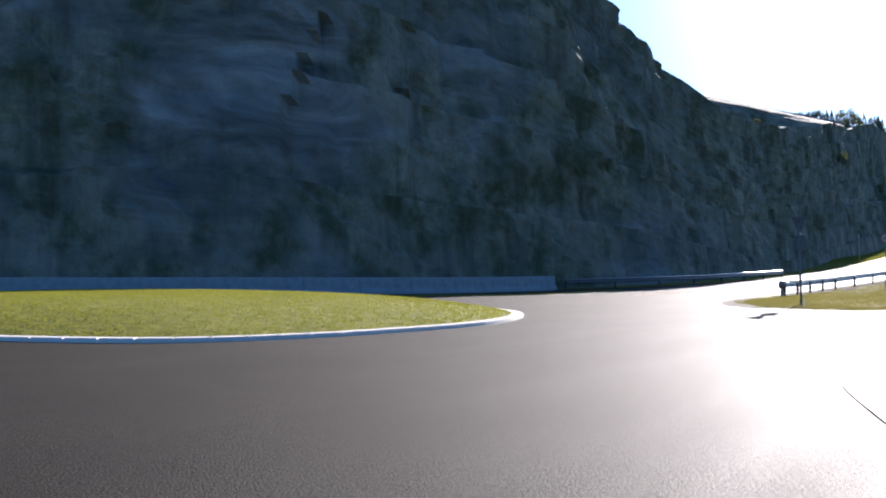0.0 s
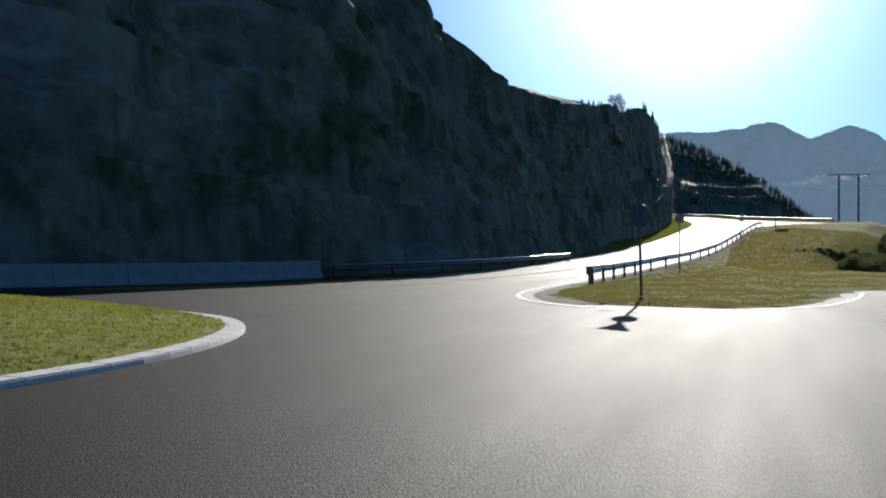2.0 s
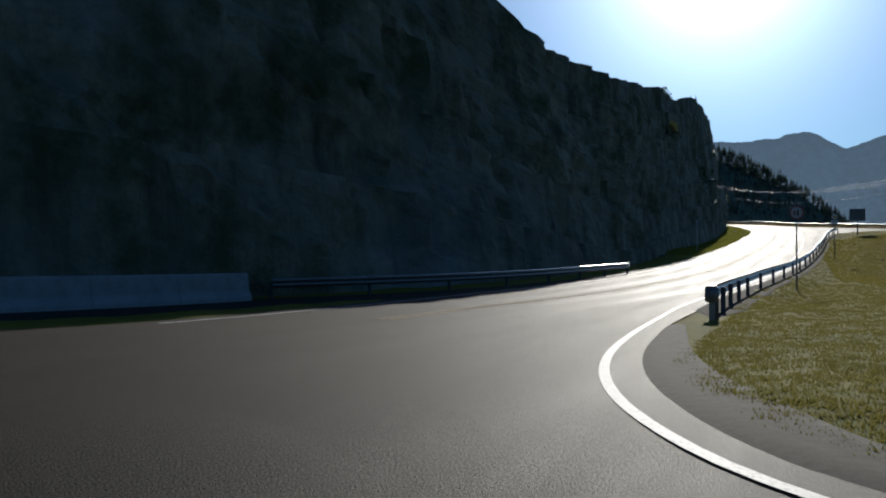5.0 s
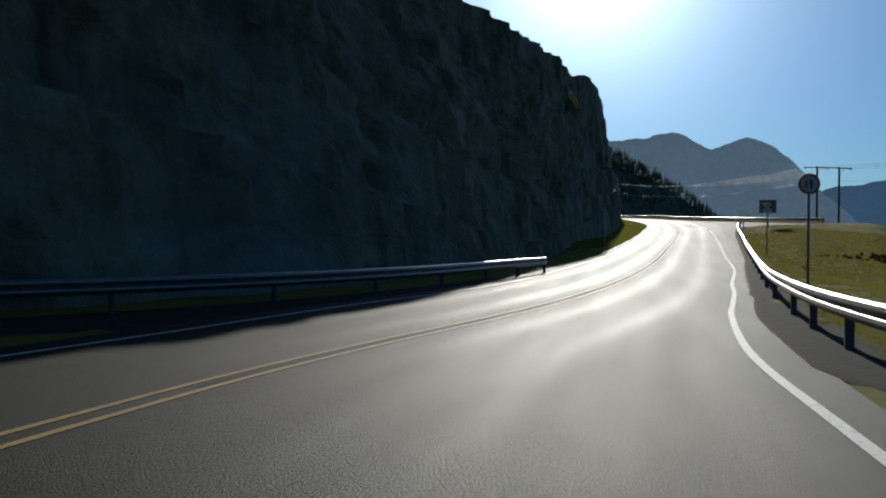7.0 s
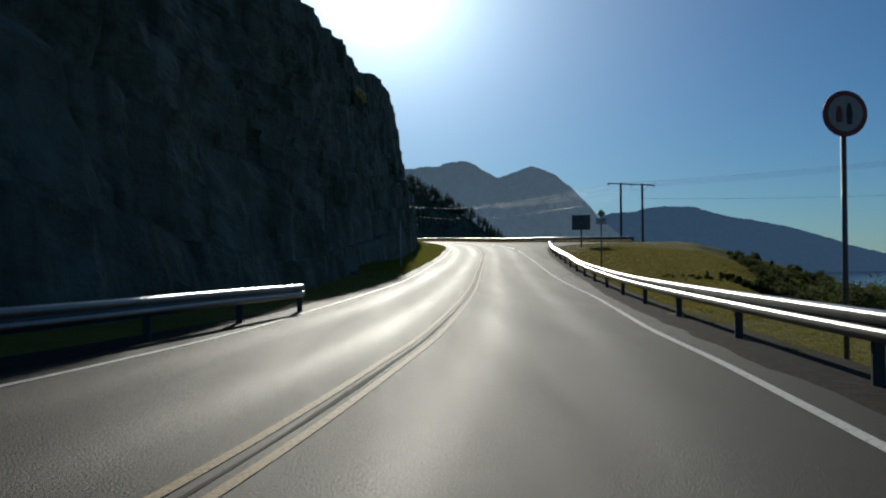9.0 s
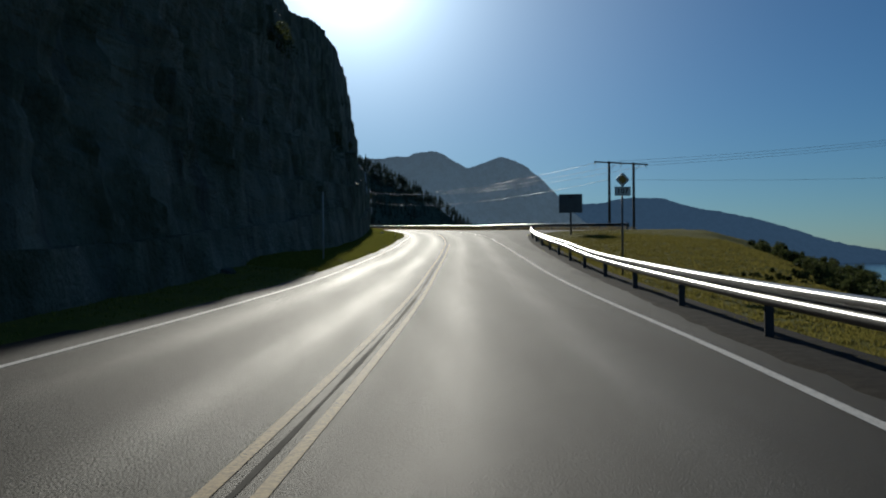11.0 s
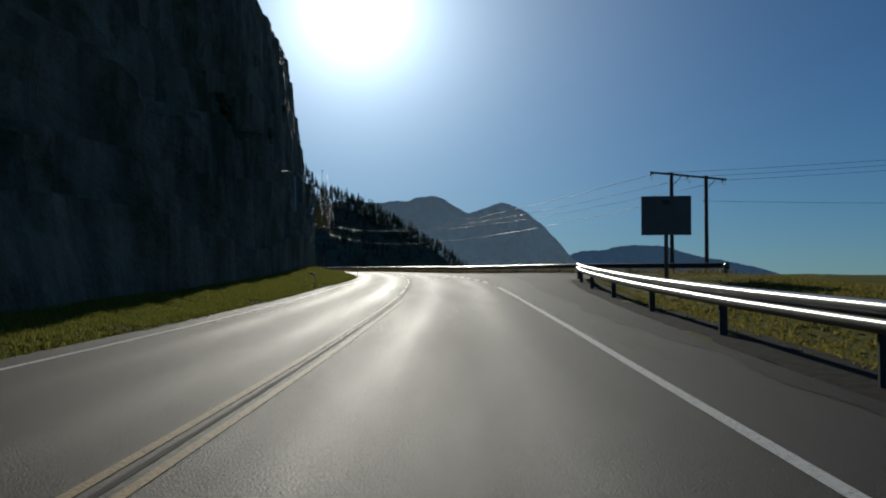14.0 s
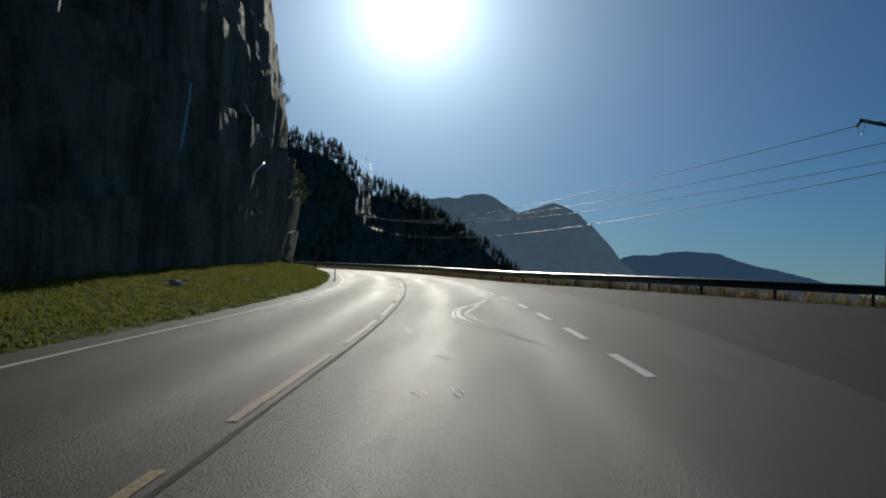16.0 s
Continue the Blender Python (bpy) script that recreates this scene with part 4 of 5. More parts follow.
dia = part("diamond_plate", plate(diamond(0.27), 0.02, -0.01), SIGN_BLACK, prio, "black-edged back plate")
part("diamond_border", plate(diamond(0.256), 0.006, -0.015), SIGN_WHITE, dia, "white border")
part("diamond_face", plate(diamond(0.185), 0.006, -0.02), SIGN_YELLOW, dia, "yellow face")
pz = hd - 0.425


def rect(w, h, cz, cx=0.0):
    return [(cx - w / 2, cz - h / 2), (cx + w / 2, cz - h / 2), (cx + w / 2, cz + h / 2), (cx - w / 2, cz + h / 2)]


route = part("route_plate", plate(rect(0.6, 0.33, pz), 0.02, -0.01), SIGN_BLACK, prio, "black-edged plate")
part("route_face", plate(rect(0.56, 0.29, pz), 0.006, -0.015), SIGN_WHITE, route, "white face")
clamp(prio, hd), clamp(prio, pz)
fc = bpy.data.curves.new("number", "FONT")
fc.body, fc.size, fc.align_x, fc.align_y, fc.extrude, fc.offset = "107", 0.26, "CENTER", "CENTER", 0.003, 0.008
fc.space_character = 1.15
fo = bpy.data.objects.new("number_src", fc)
scene.collection.objects.link(fo)
bpy.context.view_layer.update()
nme = bpy.data.meshes.new_from_object(fo.evaluated_get(bpy.context.evaluated_depsgraph_get()))
bpy.data.objects.remove(fo)
nme.materials.clear()
nme.materials.append(SIGN_BLACK)
num = new("number", nme)
num.parent = route
num.matrix_basis = pose(0, -0.02, pz, 90, 0, 0)

# direction board on one stout post
bx, by = 13.16, 88.6
bz = float(land_z(bx, by))
board = empty("information_board", pose(bx, by, bz - 0.02, 0, 0, -13), "large dark blue-grey rectangular board on a single post", "road sign")
cz = 4.75 - bz
part("post", tube(0.075, 0.075, cz + 0.9, (0, 0.09, -0.3)), GREY_POST, board, "stout grey post", smooth=True)
part("base_plate", box(0.34, 0.34, 0.03, (0, 0.09, 0.01), 0.005), STEEL, board)
panel = part("panel", plate(rect(1.75, 1.41, cz), 0.035, -0.02), SIGN_BACK, board)
for w, h, z in ((1.75, 0.03, cz + 0.69), (1.75, 0.03, cz - 0.69)):
    part("frame_edge", box(w, 0.05, h, (0, 0, z), 0.006), GREY_POST, panel)
for xx in (-0.86, 0.86):
    part("frame_edge", box(0.03, 0.05, 1.35, (xx, 0, cz), 0.006), GREY_POST, panel)
for z in (cz - 0.35, cz + 0.35):
    part("rail", box(1.3, 0.04, 0.05, (0, 0.035, z), 0.005), STEEL, board)

part("emblem", plate(rect(0.26, 0.14, cz + 0.48), 0.006, -0.04), BARK, panel, "small brownish emblem")

# give-way triangle
sx, sy = 7.2, -24.6
sz = float(land_z(sx, sy))
yield_s = empty("give_way_sign", pose(sx, sy, sz - 0.02, 0, 1.6, 150), "grey backs of a give-way triangle and round sign on one post", "road sign")
hd = 2.9
sign_post(yield_s, hd)


def tri(r):
    return [(-r, hd + r * 0.58), (-r * 0.94, hd + r * 0.52), (-0.04 * r, hd - r * 1.12), (0.04 * r, hd - r * 1.12), (r * 0.94, hd + r * 0.52), (r, hd + r * 0.58), (r * 0.96, hd + r * 0.62), (-r * 0.96, hd + r * 0.62)]


tri_plate = part("plate", plate(tri(0.35), 0.02, -0.01), GREY_POST, yield_s, "bare grey metal back")
part("border", plate([(x * 0.97, hd + (z - hd) * 0.97) for x, z in tri(0.35)], 0.006, -0.014), SIGN_RED, tri_plate, "red border")
part("face", plate([(x * 0.72, hd + (z - hd) * 0.72 + 0.01) for x, z in tri(0.35)], 0.006, -0.02), SIGN_WHITE, tri_plate, "white field")
clamp(yield_s, hd - 0.1), clamp(yield_s, hd + 0.15)
low = hd - 0.7
low_plate = part("round_plate", plate(circle(0.3, 44, 0, low), 0.02, -0.01), GREY_POST, yield_s, "bare grey back of a round plate")
part("face", plate(circle(0.285, 44, 0, low), 0.006, -0.016), SIGN_BLUE, low_plate, "blue field")
clamp(yield_s, low - 0.12), clamp(yield_s, low + 0.12)

# small white marker post beside the give-way sign, and roadside stakes


def stake(x, y, h, mat, label, lean=0.0, r=0.025, name="snow_stake", band=None):
    z = float(land_z(x, y))
    root = empty(name, pose(x, y, z, lean, 0, 0), label, "marker post", "roadside marker posts")
    part("shaft", tube(r, r * 0.8, h + 0.2, (0, 0, -0.2), 10), mat, root, smooth=True)
    part("cap", tube(r * 1.15, r * 0.6, 0.05, (0, 0, h), 10), band or mat, root, smooth=True)
    if band:
        part("band", tube(r * 1.1, r * 1.1, 0.12, (0, 0, h * 0.72), 10), band, root, smooth=True)


stake(7.5, -25.9, 0.26, SIGN_WHITE, "short white marker post leaning in the grass", -14, 0.018, "marker_post")
stake(-2.7, 59.8, 2.95, STAKE, "tall pale grey pole on the verge below the cliff", 1.0, 0.04, "marker_pole")
stake(-5.6, 157, 1.7, ORANGE, "reddish wooden snow stake on the grass verge", -3, 0.05)
stake(-0.2, 128, 0.7, STAKE, "short pale marker post at the road edge", 0, 0.03, "marker_post")

stake(-0.2, 96.3, 0.62, POLE_WOOD, "dark wooden marker stake with a white cap on the grass verge", 2, 0.02, "snow_stake", SIGN_WHITE)

# ---------------------------------------------------------------- power line


def wire(a, b, sag, r=0.012, name="wire", parent=None):
    cu = bpy.data.curves.new(name, "CURVE")
    cu.dimensions, cu.bevel_depth, cu.bevel_resolution = "3D", r, 1
    sp = cu.splines.new("POLY")
    n = 24
    sp.points.add(n)
    a, b = Vector(a), Vector(b)
    for k in range(n + 1):
        t = k / n
        q = a.lerp(b, t)
        q.z -= sag * 4 * t * (1 - t)
        sp.points[k].co = (*q, 1)
    cu.materials.append(WIRE)
    ob = new(name, cu)
    if parent:
        ob.parent = parent
    return ob


PL, PR = Vector((24.67, 128.9, 11.6)), Vector((28.03, 130.7, 11.6))
hp = empty("power_pole", Matrix(), "dark wooden twin-leg power pole with a crossarm", "power pole", "power poles")
for q in (PL, PR):
    zb = float(land_z(q.x, q.y)) - 0.4
    part("pole_leg", tube(0.18, 0.15, q.z + 0.18 - zb, (q.x, q.y, zb), 16), POLE_WOOD, hp, smooth=True)
d = (PR - PL).normalized()
rotz = Matrix.Rotation(math.atan2(d.y, d.x), 4, "Z")
mid = (PL + PR) / 2
arm_ob = part("crossarm", box(8.3, 0.12, 0.15, mid + Vector((0, -0.16, 0.0)), 0.012, rotz), POLE_WOOD, hp)
PHASE = []
for off in (-3.95, 0.0, 3.95):
    q = mid + d * off
    for sgn in (-1, 1):
        bm = bmesh.new()
        for k in range(4):
            bmesh.ops.create_cone(bm, cap_ends=True, segments=12, radius1=0.075, radius2=0.03, depth=0.05,
                                  matrix=Matrix.Translation((q.x, q.y + sgn * (0.22 + 0.07 * k), q.z - 0.04 - 0.02 * k)) @ Matrix.Rotation(radians(90 * sgn), 4, "X"))
        part("insulator", bm, CERAMIC, arm_ob, "pale glazed insulator")
    PHASE.append(q)
for q in (PL, PR):
    part("brace", tube(0.025, 0.025, 1.3, (q.x, q.y - 0.12, q.z - 1.0), 8, Matrix.Rotation(radians(40), 4, "Y") @ Matrix.Identity(4)), STEEL, hp)
part("bracket", box(0.35, 0.06, 0.06, PR + Vector((-0.15, -0.12, -1.9)), 0.008), POLE_WOOD, hp)

KNEE = Vector((-19.6, 318, 21.7))
far_pole = empty("power_pole", Matrix(), "distant wooden power pole on the wooded slope", "power pole", "power poles")
HIGH = Vector((-43.7, 545, 67.7))
lines = empty("power_lines", Matrix(), "thin overhead power lines across the road and fjord", "power line")
for k, q in enumerate(PHASE):
    off = Vector((1.6 * (k - 1), 0.6 * (k - 1), 0))
    wire(q + Vector((0, 0.45, -0.1)), KNEE + off, 2.8, 0.019, "wire", lines)
    wire(KNEE + off, HIGH + off * 1.2, 0.6, 0.021, "wire", lines)
    wire(q + Vector((0, -0.45, -0.1)), Vector((92, 116 + 1.6 * (k - 1), 17.6)), 1.0, 0.015, "wire", lines)
    wire(q + Vector((0, -0.45, -0.1)), q + Vector((0, 0.45, -0.1)), 0.45, 0.014, "jumper", lines)
wire(PL + Vector((0, 0, -2.0)), KNEE + Vector((0.5, 0, -2.6)), 3.1, 0.019, "wire", lines)
wire(KNEE + Vector((0.5, 0, -2.6)), HIGH + Vector((3, 0, -1.0)), 0.6, 0.021, "wire", lines)
wire(PR + Vector((0, 0, -1.9)), Vector((92, 117, 10.6)), 0.8, 0.015, "wire", lines)

# ---------------------------------------------------------------- distant land


def ridge(name, label, y0, x0, x1, n, crest, depth, foot, mat, rough, seed, category="mountain", rows=26):
    """A mountain: its crest height along x, sloping to the foot in front and behind."""
    xs = np.linspace(x0, x1, n)
    g = np.zeros((n, rows, 3))
    for i, x in enumerate(xs):
        c = crest(x) + rough * 0.35 * fbm(x, seed, 0, 8.0 / (x1 - x0), 6) + rough * 0.3 * fbm(x, seed + 5, 0, 60.0 / (x1 - x0), 6)
        for j in range(rows):
            w = j / (rows - 1) * 2 - 1
            k = 1 - abs(w) ** 0.85
            yy = y0 + w * depth
            wig = rough * 0.55 * fbm(x, yy, seed, 9.0 / (x1 - x0), 6) * min(1, 4 * (1 - k)) * k
            g[i, j] = (x, yy, foot + max(0.02, (c - foot) * k + wig))
    ob = grid_mesh(name, g, mat, smooth=True)
    return tagged(ob, label, category, kind="structure")


def by_bearing(distance, bearings, heights):
    """A crest by its bearing and its height above the horizon, in degrees."""
    def f(x):
        a = math.degrees(math.atan2(x - 3, distance - 45))
        return (distance - 45) * math.tan(radians(sum(float(np.interp(a + k, bearings, heights)) for k in (-0.1, 0, 0.1)) / 3)) + 1.5
    return f


def at_az(distance, a):
    return distance * math.tan(radians(a))


# both ridges glow a little; that glow stands in for haze
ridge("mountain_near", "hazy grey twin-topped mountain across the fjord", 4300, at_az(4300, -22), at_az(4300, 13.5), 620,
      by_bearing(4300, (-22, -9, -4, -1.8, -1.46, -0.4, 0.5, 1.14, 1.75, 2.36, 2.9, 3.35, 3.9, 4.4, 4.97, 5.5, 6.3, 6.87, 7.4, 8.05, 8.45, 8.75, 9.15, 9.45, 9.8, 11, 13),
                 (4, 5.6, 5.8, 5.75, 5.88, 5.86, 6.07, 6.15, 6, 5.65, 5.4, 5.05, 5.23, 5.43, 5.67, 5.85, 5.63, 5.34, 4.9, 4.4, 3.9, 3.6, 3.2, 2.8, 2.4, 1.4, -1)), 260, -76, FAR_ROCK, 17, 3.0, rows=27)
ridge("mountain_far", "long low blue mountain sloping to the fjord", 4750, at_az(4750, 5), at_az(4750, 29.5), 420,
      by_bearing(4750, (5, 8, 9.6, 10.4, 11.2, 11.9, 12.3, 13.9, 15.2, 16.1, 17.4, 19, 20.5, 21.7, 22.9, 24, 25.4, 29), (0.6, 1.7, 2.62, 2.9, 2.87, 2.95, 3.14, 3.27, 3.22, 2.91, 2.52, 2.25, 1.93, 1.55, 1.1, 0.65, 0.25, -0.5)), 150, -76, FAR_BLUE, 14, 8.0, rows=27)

# wooded slope behind the bend
HILL = ((-310, 84), (-180, 84), (-110, 84), (-83, 83), (-60, 76), (-47, 61), (-30, 56), (-16, 50), (-8, 45), (18, 30), (48, 4), (90, -24), (131, -42))


def hill_crest(x):
    return float(np.interp(x, [h[0] for h in HILL], [h[1] for h in HILL]))


ridge("wooded_hill", "dark wooded hillside behind the bend", 560, -310, 131, 160, hill_crest, 340, -74, FOREST, 5, 12.0, "hill")


def hill_z(x, y):
    k = 1 - abs((y - 560) / 340) ** 0.85
    return -74 + (hill_crest(x) + 74) * k


def conifer_into(bm, x, y, z, h, rnd, tiers=7):
    """A fir: tiers of drooping ragged boughs round a stem."""
    for t in range(tiers):
        f = t / tiers
        r = h * 0.2 * (1 - f) * rnd.uniform(0.8, 1.15) + 0.1
        zz = z + h * (0.1 + 0.88 * f)
        n = 7
        a0 = rnd.uniform(0, 6)
        top = bm.verts.new((x, y, zz + h * 0.2))
        ringv = []
        for k in range(n * 2):
            a = a0 + math.pi * k / n
            q = r * (1.0 if k % 2 else 0.5) * rnd.uniform(0.8, 1.2)
            ringv.append(bm.verts.new((x + q * math.cos(a), y + q * math.sin(a), zz - h * 0.04 * (k % 2))))
        for k in range(n * 2):
            bm.faces.new((top, ringv[k], ringv[(k + 1) % (2 * n)]))


rnd = random.Random(11)
bm = bmesh.new()
for k in range(5200):
    x = rnd.uniform(-190, 75)
    y = rnd.uniform(330, 600)
    if rnd.random() < 0.35:
        y = rnd.uniform(542, 578)
    conifer_into(bm, x, y, hill_z(x, y) - 0.5, rnd.uniform(3.0, 6.0), rnd, 4)
me = bpy.data.meshes.new("far_forest")
bm.to_mesh(me)
bm.free()
me.materials.append(NEEDLE)
tagged(new("far_forest", me), "dense dark fir forest on the far slope", "forest", kind="stuff")

zb = hill_z(KNEE.x, KNEE.y)
part("pole_shaft", tube(0.2, 0.14, KNEE.z + 0.4 - zb, (KNEE.x, KNEE.y, zb), 10), POLE_WOOD, far_pole, smooth=True)
part("crossarm", box(4.2, 0.14, 0.16, KNEE + Vector((0, -0.2, 0)), 0.01), POLE_WOOD, far_pole)
high_pole = empty("power_pole", Matrix(), "wooden power pole high on the wooded slope", "power pole", "power poles")
zb = hill_z(HIGH.x, HIGH.y)
part("pole_shaft", tube(0.12, 0.09, max(2.0, HIGH.z + 0.2 - zb), (HIGH.x, HIGH.y, min(zb, HIGH.z - 2)), 10), POLE_WOOD, high_pole, smooth=True)
part("crossarm", box(1.6, 0.14, 0.16, HIGH + Vector((0, -0.2, 0)), 0.01), POLE_WOOD, high_pole)
east_pole = empty("power_pole", Matrix(), "wooden power pole down the slope towards the fjord", "power pole", "power poles")
zb = float(land_z(92, 116))
part("pole_shaft", tube(0.24, 0.14, 18.0 - zb, (92, 116, zb), 10), POLE_WOOD, east_pole, smooth=True)
part("crossarm", box(0.14, 4.4, 0.16, (92.2, 116, 17.6), 0.01), POLE_WOOD, east_pole)

# ---------------------------------------------------------------- trees and bushes


def leaf_cloud(centres, count, size, rnd):
    """Many small leaves scattered over clumps."""
    vs, fs = [], []
    for k in range(count):
        c, r = centres[rnd.randrange(len(centres))]
        dv = Vector((rnd.gauss(0, 1), rnd.gauss(0, 1), rnd.gauss(0, 1))).normalized() * r * rnd.uniform(0.45, 1.08)
        p = Vector(c) + dv
        a = Vector((rnd.uniform(-1, 1), rnd.uniform(-1, 1), rnd.uniform(-0.6, 0.6))).normalized()
        b = a.cross(Vector((rnd.uniform(-1, 1), rnd.uniform(-1, 1), rnd.uniform(-1, 1)))).normalized()
        s = size * rnd.uniform(0.6, 1.3)
        i = len(vs)
        vs += [tuple(p - a * s), tuple(p + b * s * 0.5), tuple(p + a * s), tuple(p - b * s * 0.5)]
        fs.append((i, i + 1, i + 2, i + 3))
    me = bpy.data.meshes.new("crown")
    me.from_pydata(vs, [], fs)
    me.materials.append(LEAF)
    return me


def limb(bm, a, b, r0, r1, n=7):
    a, b = Vector(a), Vector(b)
    q = (b - a).to_track_quat("Z", "Y").to_matrix().to_4x4()
    bmesh.ops.create_cone(bm, cap_ends=True, segments=n, radius1=r0, radius2=r1, depth=(b - a).length,
                          matrix=Matrix.Translation((a + b) / 2) @ q)


def tree(name, x, y, z, h, seed, label, category="tree"):
    rnd = random.Random(seed)
    root = empty(name, pose(x, y, z, 0, 0, rnd.uniform(0, 360)), label, category, name + "s by the road")
    bm = bmesh.new()
    bush = name == "bush"
    fork = h * (0.12 if bush else 0.35)
    limb(bm, (0, 0, -0.3), (0.04 * h, 0, fork), 0.035 * h, 0.022 * h)
    centres = []
    for k in range(9 if not bush else 7):
        a, e = rnd.uniform(0, 6.28), rnd.uniform(0.02 if bush else 0.25, 0.9 if bush else 1.0)
        tip = Vector((math.cos(a) * h * 0.28 * (1.2 - e * 0.7), math.sin(a) * h * 0.28 * (1.2 - e * 0.7), fork + (h - fork) * e * 0.88))
        limb(bm, (0.04 * h, 0, fork * rnd.uniform(0.7, 1.0)), tip, 0.014 * h, 0.004 * h, 5)
        centres.append((tip, h * (rnd.uniform(0.18, 0.28) if bush else rnd.uniform(0.11, 0.2))))
    part("trunk", bm, BARK, root, smooth=True)
    cr = new("crown", leaf_cloud(centres, 1500 if not bush else 1100, 0.018 * h + 0.035, rnd))
    cr.parent = root
    return root


def fir(x, y, z, h, seed):
    rnd = random.Random(seed)
    root = empty("fir_tree", pose(x, y, z), "dark fir tree on top of the cliff", "tree", "firs above the cliff")
    part("trunk", tube(0.03 * h, 0.004 * h, h, (0, 0, -0.3), 8), BARK, root, smooth=True)
    bm = bmesh.new()
    conifer_into(bm, 0, 0, 0, h, rnd, 12)
    part("crown", bm, NEEDLE, root)


rnd = random.Random(21)
for k in range(18):
    y = rnd.uniform(95, 168)
    i = int(np.argmin(abs(CLIFF_FOOT[:, 1] - y)))
    j = TIERS * STEPS + rnd.randrange(0, 7)
    q = CLIFF[i, j]
    if y < 128:
        continue
    if k % 4 == 0:
        tree("birch_tree", q[0], q[1], q[2] - 0.1, rnd.uniform(3, 5), 100 + k, "small leafy tree growing on the cliff top")
    else:
        fir(q[0], q[1], q[2] - 0.1, rnd.uniform(2.2, 4.5), 200 + k)
for k in range(9):
    y = rnd.uniform(66, 166)
    h = rnd.uniform(2.0, 16)
    q = cliff_at(y, h, -0.45)
    tree("bush", q.x, q.y, q.z, rnd.uniform(1.2, 2.6), 300 + k, "dark leafy bush clinging to the rock face", "bush")
for k in range(2):
    y = rnd.uniform(120, 160)
    i = int(np.argmin(abs(CLIFF_FOOT[:, 1] - y)))
    fx, fy = CLIFF_FOOT[i]
    tree("bush", fx + 0.2, fy, float(land_z(fx + 0.2, fy)), rnd.uniform(0.8, 1.6), 400 + k, "dark bush at the foot of the cliff", "bush")
for k in range(40):
    u = rnd.random()
    x, y = 18.6 + 11 * u + rnd.gauss(0, 0.5), 54.5 + 4 * u + rnd.gauss(0, 1.8)
    tree("bush", x, y, float(land_z(x, y)) - 0.2, rnd.uniform(0.7, 1.1) + 1.7 * u, 500 + k, "dark green bush in the thicket on the slope", "bush")
for k in range(95):          # scrub over the eastern shoulder of the knoll
    y = 66 + 31 * rnd.random() ** 0.9
    inner, outer = np.interp(y, (66, 75, 95, 98), (23.4, 24.8, 28.8, 30)), np.interp(y, (66, 74, 85, 98), (26, 31, 37, 40))
    x = inner + (outer - inner) * rnd.random() ** 1.3
    tree("bush", x, y, float(land_z(x, y)) - 0.2, rnd.uniform(0.7, 1.25), 1000 + k, "dark green scrub bush on the knoll's shoulder", "bush")
for k in range(24):
    u = rnd.random()
    x, y = 19.0 + 2.2 * u + abs(rnd.gauss(0, 1.2)), 56 + 8 * u
    tree("bush", x, y, float(land_z(x, y)) - 0.15, rnd.uniform(0.4, 0.75), 700 + k, "low dark bush along the edge of the knoll", "bush")
for k in range(62):
    x, y = (rnd.uniform(18.8, 30), rnd.uniform(46, 57)) if k < 48 else (rnd.uniform(17.5, 21.5), rnd.uniform(40, 47))
    z = float(land_z(x, y)) - 0.2
    tree("bush", x, y, z, min(max(rnd.uniform(-0.8, 0.35) - z, 1.0), 4.5), 800 + k, "tall dark green bush rising from the hollow", "bush")
for k in range(44):
    u = rnd.random()
    x, y = 12.6 + 7.4 * u + rnd.gauss(0, 0.5), 52.3 + 4.6 * u + rnd.gauss(0, 1.1)
    tree("bush", x, y, float(land_z(x, y)) - 0.07, rnd.uniform(0.14, 0.24) + 0.4 * u * u, 900 + k, "low dark heather bush in the hollow of the grass", "bush")

# a few rocks along the foot of the cliff


def rock(x, y, s, mat, label, seed):
    bm = bmesh.new()
    bmesh.ops.create_icosphere(bm, subdivisions=3, radius=1)
    for v in bm.verts:
        v.co *= 1 + 0.35 * noise.noise(v.co * 1.3 + Vector((seed, 0, 0))) + 0.1 * noise.noise(v.co * 4 + Vector((0, seed, 0)))
        v.co = Vector((v.co.x * s * 1.3, v.co.y * s, v.co.z * s * 0.7))
    ob = part("rock", bm, mat)
    ob.matrix_basis = pose(x, y, float(land_z(x, y)) + s * 0.2, 0, 0, seed * 47)
    tagged(ob, label, "rock", "fallen rocks below the cliff")


rock(-1.75, 109.8, 0.15, KERB, "pale fallen rock in the grass below the cliff", 3)
rock(-1.9, 111.2, 0.09, KERB, "small pale stone in the grass below the cliff", 5)
rock(-4.6, 48.0, 0.2, ROCK, "dark fallen rock on the verge under the cliff", 8)
rock(-4.9, 140.5, 0.3, ROCK, "dark fallen rock on the verge under the cliff", 11)

# ---------------------------------------------------------------- grass


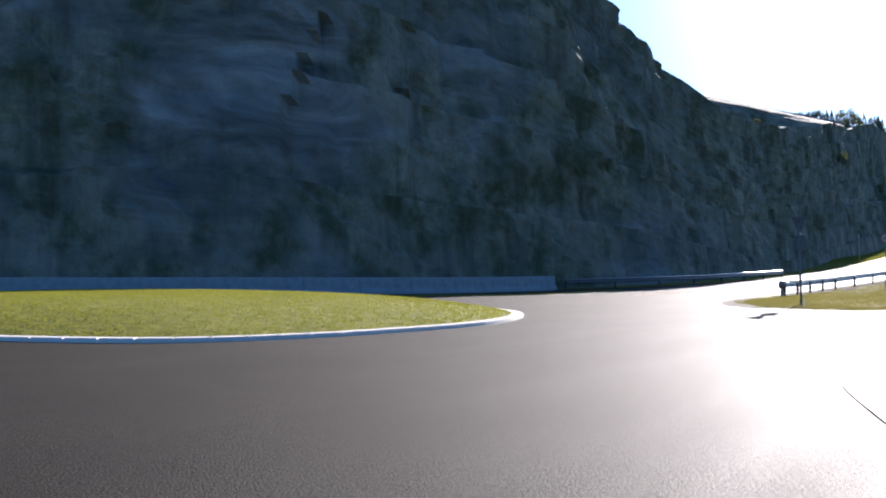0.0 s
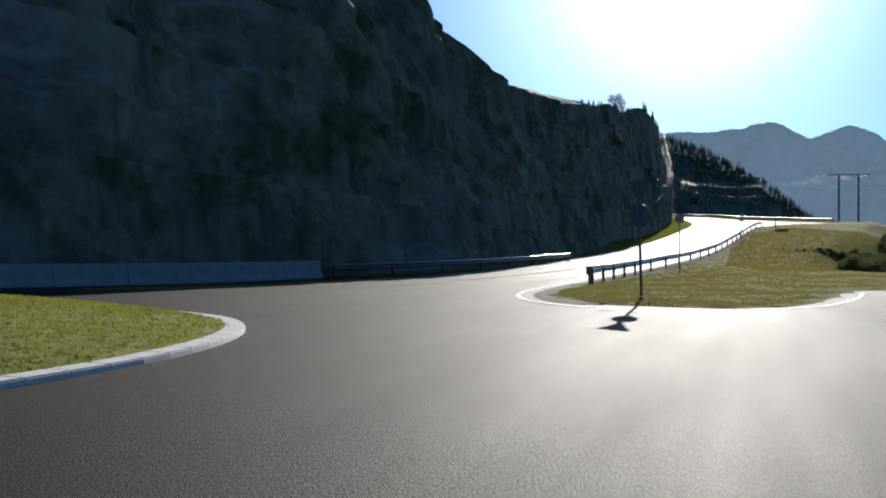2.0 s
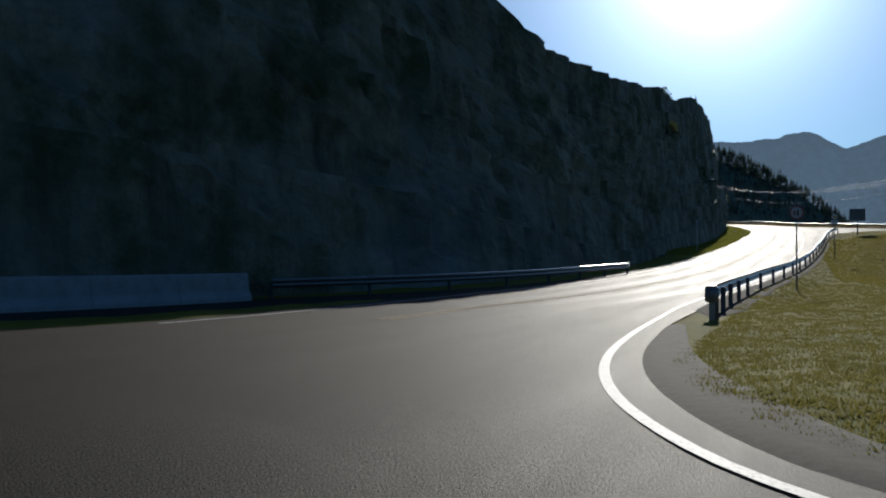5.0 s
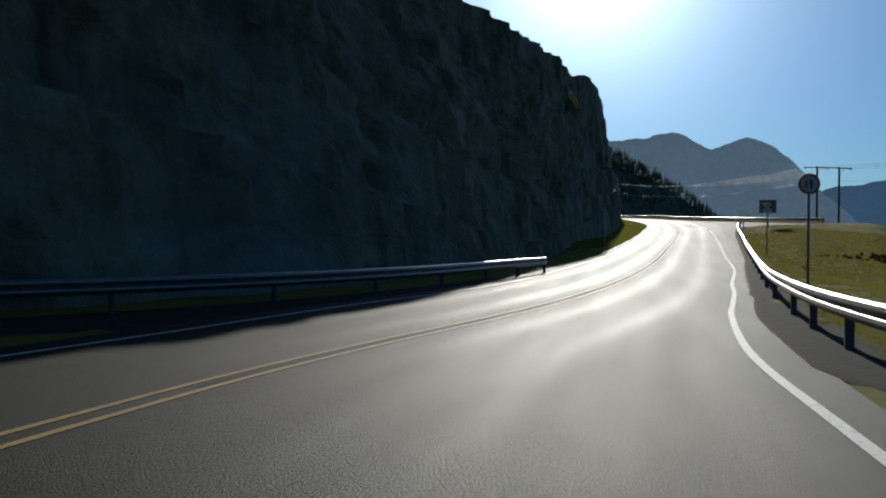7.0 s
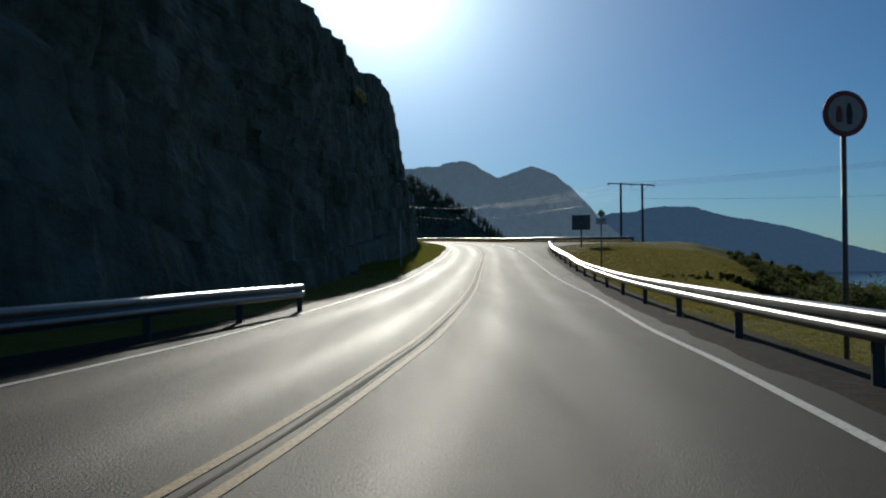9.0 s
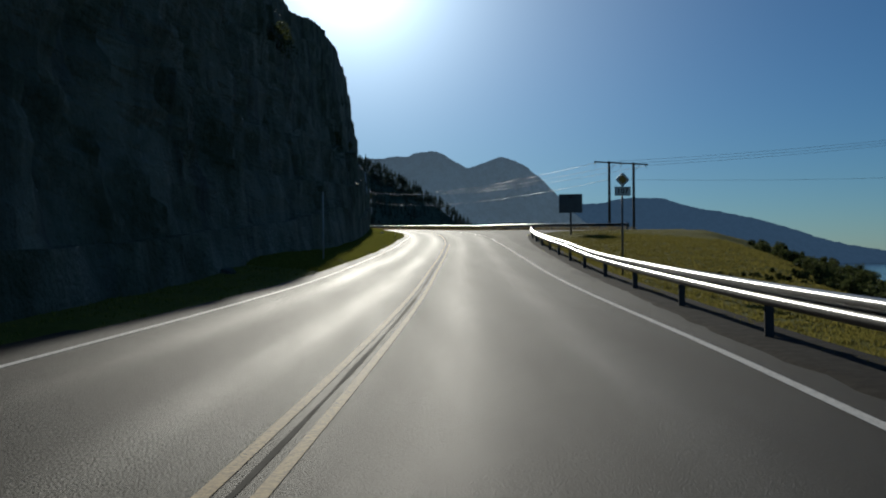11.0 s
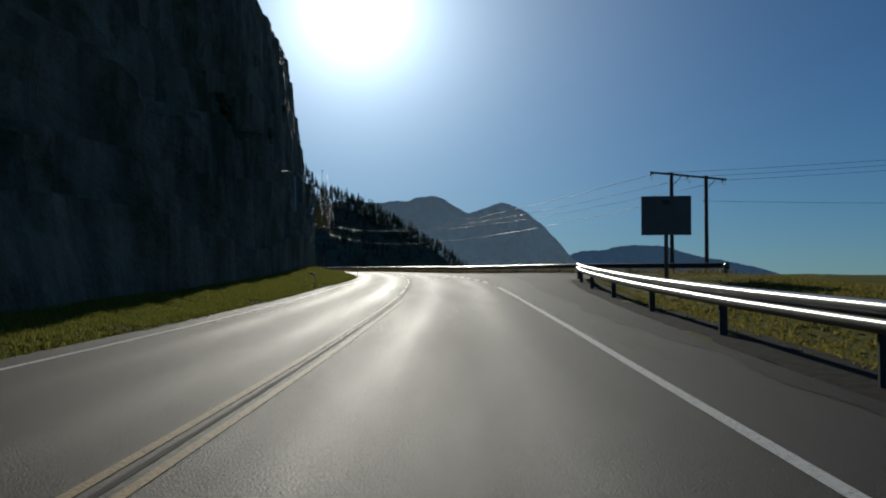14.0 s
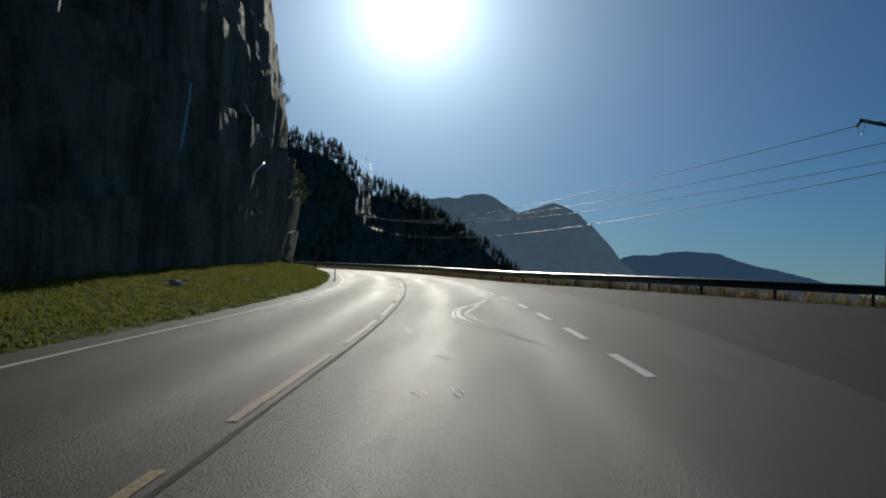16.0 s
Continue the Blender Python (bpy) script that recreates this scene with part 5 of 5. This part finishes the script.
def blades(name, label, places, mat, height, zfun, seed, per=5, width=0.012):
    rnd = random.Random(seed)
    vs, fs = [], []
    for x, y in places:
        z = zfun(x, y) - 0.02
        for _ in range(per):
            a = rnd.uniform(0, 6.28)
            bx_, by_ = x + rnd.gauss(0, 0.06), y + rnd.gauss(0, 0.06)
            h = height * rnd.uniform(0.5, 1.3)
            dx, dy = math.cos(a) * width, math.sin(a) * width
            lx, ly = rnd.gauss(0, 0.35) * h, rnd.gauss(0, 0.35) * h
            i = len(vs)
            vs += [(bx_ - dx, by_ - dy, z), (bx_ + dx, by_ + dy, z), (bx_ + dx * 0.7 + lx * 0.4, by_ + dy * 0.7 + ly * 0.4, z + h * 0.6),
                   (bx_ + lx, by_ + ly, z + h), (bx_ - dx * 0.7 + lx * 0.4, by_ - dy * 0.7 + ly * 0.4, z + h * 0.6)]
            fs.append((i, i + 1, i + 2, i + 3, i + 4))
    me = bpy.data.meshes.new(name)
    me.from_pydata(vs, [], fs)
    me.materials.append(mat)
    return tagged(new(name, me), label, "grass", kind="stuff")


def lz(x, y):
    """Height of the ground sheet at a place."""
    i = min(max(int(np.searchsorted(gx, x)) - 1, 0), len(gx) - 2)
    j = min(max(int(np.searchsorted(gy, y)) - 1, 0), len(gy) - 2)
    u, v = (x - gx[i]) / (gx[i + 1] - gx[i]), (y - gy[j]) / (gy[j + 1] - gy[j])
    return float((Z[j, i] * (1 - u) + Z[j, i + 1] * u) * (1 - v) + (Z[j + 1, i] * (1 - u) + Z[j + 1, i + 1] * u) * v)


rnd = random.Random(31)
verge, knoll_p, dry_p, lawn = [], [], [], []
for k in range(42000):
    y = (20 + 150 * math.sqrt(rnd.random()), rnd.uniform(85, 170), rnd.uniform(52, 96))[k % 3]
    e = float(np.interp(y, LEFT_EDGE[:, 1], LEFT_EDGE[:, 0])) - 0.72 + 0.3 * noise.noise((y * 0.5, 2.0, 0.0)) * noise.noise((y * 2.1, 7.0, 0.0)) + rnd.uniform(-0.05, 0.05)
    f = float(np.interp(y, CLIFF_FOOT[:, 1][60:], CLIFF_FOOT[:, 0][60:]))
    if e > f:
        verge.append((rnd.uniform(f - 0.3, e), y))
for k in range(5000):
    y = rnd.uniform(-5, 24)
    if noise.noise((y * 0.35, 4.0, 0.0)) > -0.05:
        verge.append((float(np.interp(y, LEFT_RAIL[:, 1], LEFT_RAIL[:, 0])) + rnd.gauss(0.1, 0.22), y))
cand = []
for k in range(44000):
    y = rnd.uniform(-26, 100)
    r = float(np.interp(y, RIGHT_RAIL[:, 1], RIGHT_RAIL[:, 0]))
    cand.append((r + 0.3 + abs(rnd.gauss(0, 1)) * (7 if k % 3 else 14), y))
for k in range(22000):
    y = -27 + 50 * rnd.random() ** 1.7
    cand.append((float(np.interp(y, RIGHT_RAIL[:, 1], RIGHT_RAIL[:, 0])) + 0.3 + 15 * rnd.random() ** 1.3, y))
cand_a = np.array(cand)
free = near_asphalt(cand_a[:, 0], cand_a[:, 1], 0.25) < 0.5
knoll_p = [q for q, ok in zip(cand, free) if ok]
hill_c = np.array([(rnd.uniform(8, 32), rnd.uniform(24, 84)) for k in range(30000)])
hill_ok = (near_asphalt(hill_c[:, 0], hill_c[:, 1], 0.25) < 0.5) & (hill_c[:, 0] > np.interp(hill_c[:, 1], RIGHT_RAIL[:, 1], RIGHT_RAIL[:, 0]) + 0.4)
hill_p = [(float(x), float(y)) for x, y in hill_c[hill_ok]]
for k in range(5000):
    i = rnd.randrange(len(FAR_RAIL))
    x, y = FAR_RAIL[i]
    dry_p.append((x + rnd.uniform(-0.8, 1.2), y + rnd.uniform(0.3, 3.2)))
for k in range(34000):
    i = rnd.randrange(len(ISLAND_LINE) - 1)
    q = math.sqrt(rnd.random()) * 0.98
    rim = ISLAND_LINE[i] + (ISLAND_LINE[i + 1] - ISLAND_LINE[i]) * rnd.random()
    x, y = ISLAND_C + (rim - ISLAND_C) * q
    lawn.append((float(x), float(y), q))


LAWN_Q = {(x, y): q for x, y, q in lawn}


def island_z(x, y):
    return float(road_z(x, y)) + 0.055 + 0.52 * (1 - (LAWN_Q[(x, y)] / 0.988) ** 4)


blades("verge_grass", "short green grass on the verge below the cliff", verge, VERGE, 0.07, lz, 1, 7, 0.011)
blades("knoll_grass", "rough yellow-green grass behind the guard rail", knoll_p, BLADE, 0.05, lz, 2, 8, 0.009)
blades("hill_grass", "soft yellow-green summer grass over the knoll", hill_p, HILL_BLADE, 0.09, lz, 5, 5, 0.022)
blades("dry_grass", "pale dry grass behind the far guard rail", dry_p, DRY, 0.4, lz, 3, 5)
blades("island_grass", "mown yellow-green grass on the island", [(x, y) for x, y, q in lawn], LAWN, 0.045, island_z, 4, 7, 0.016)
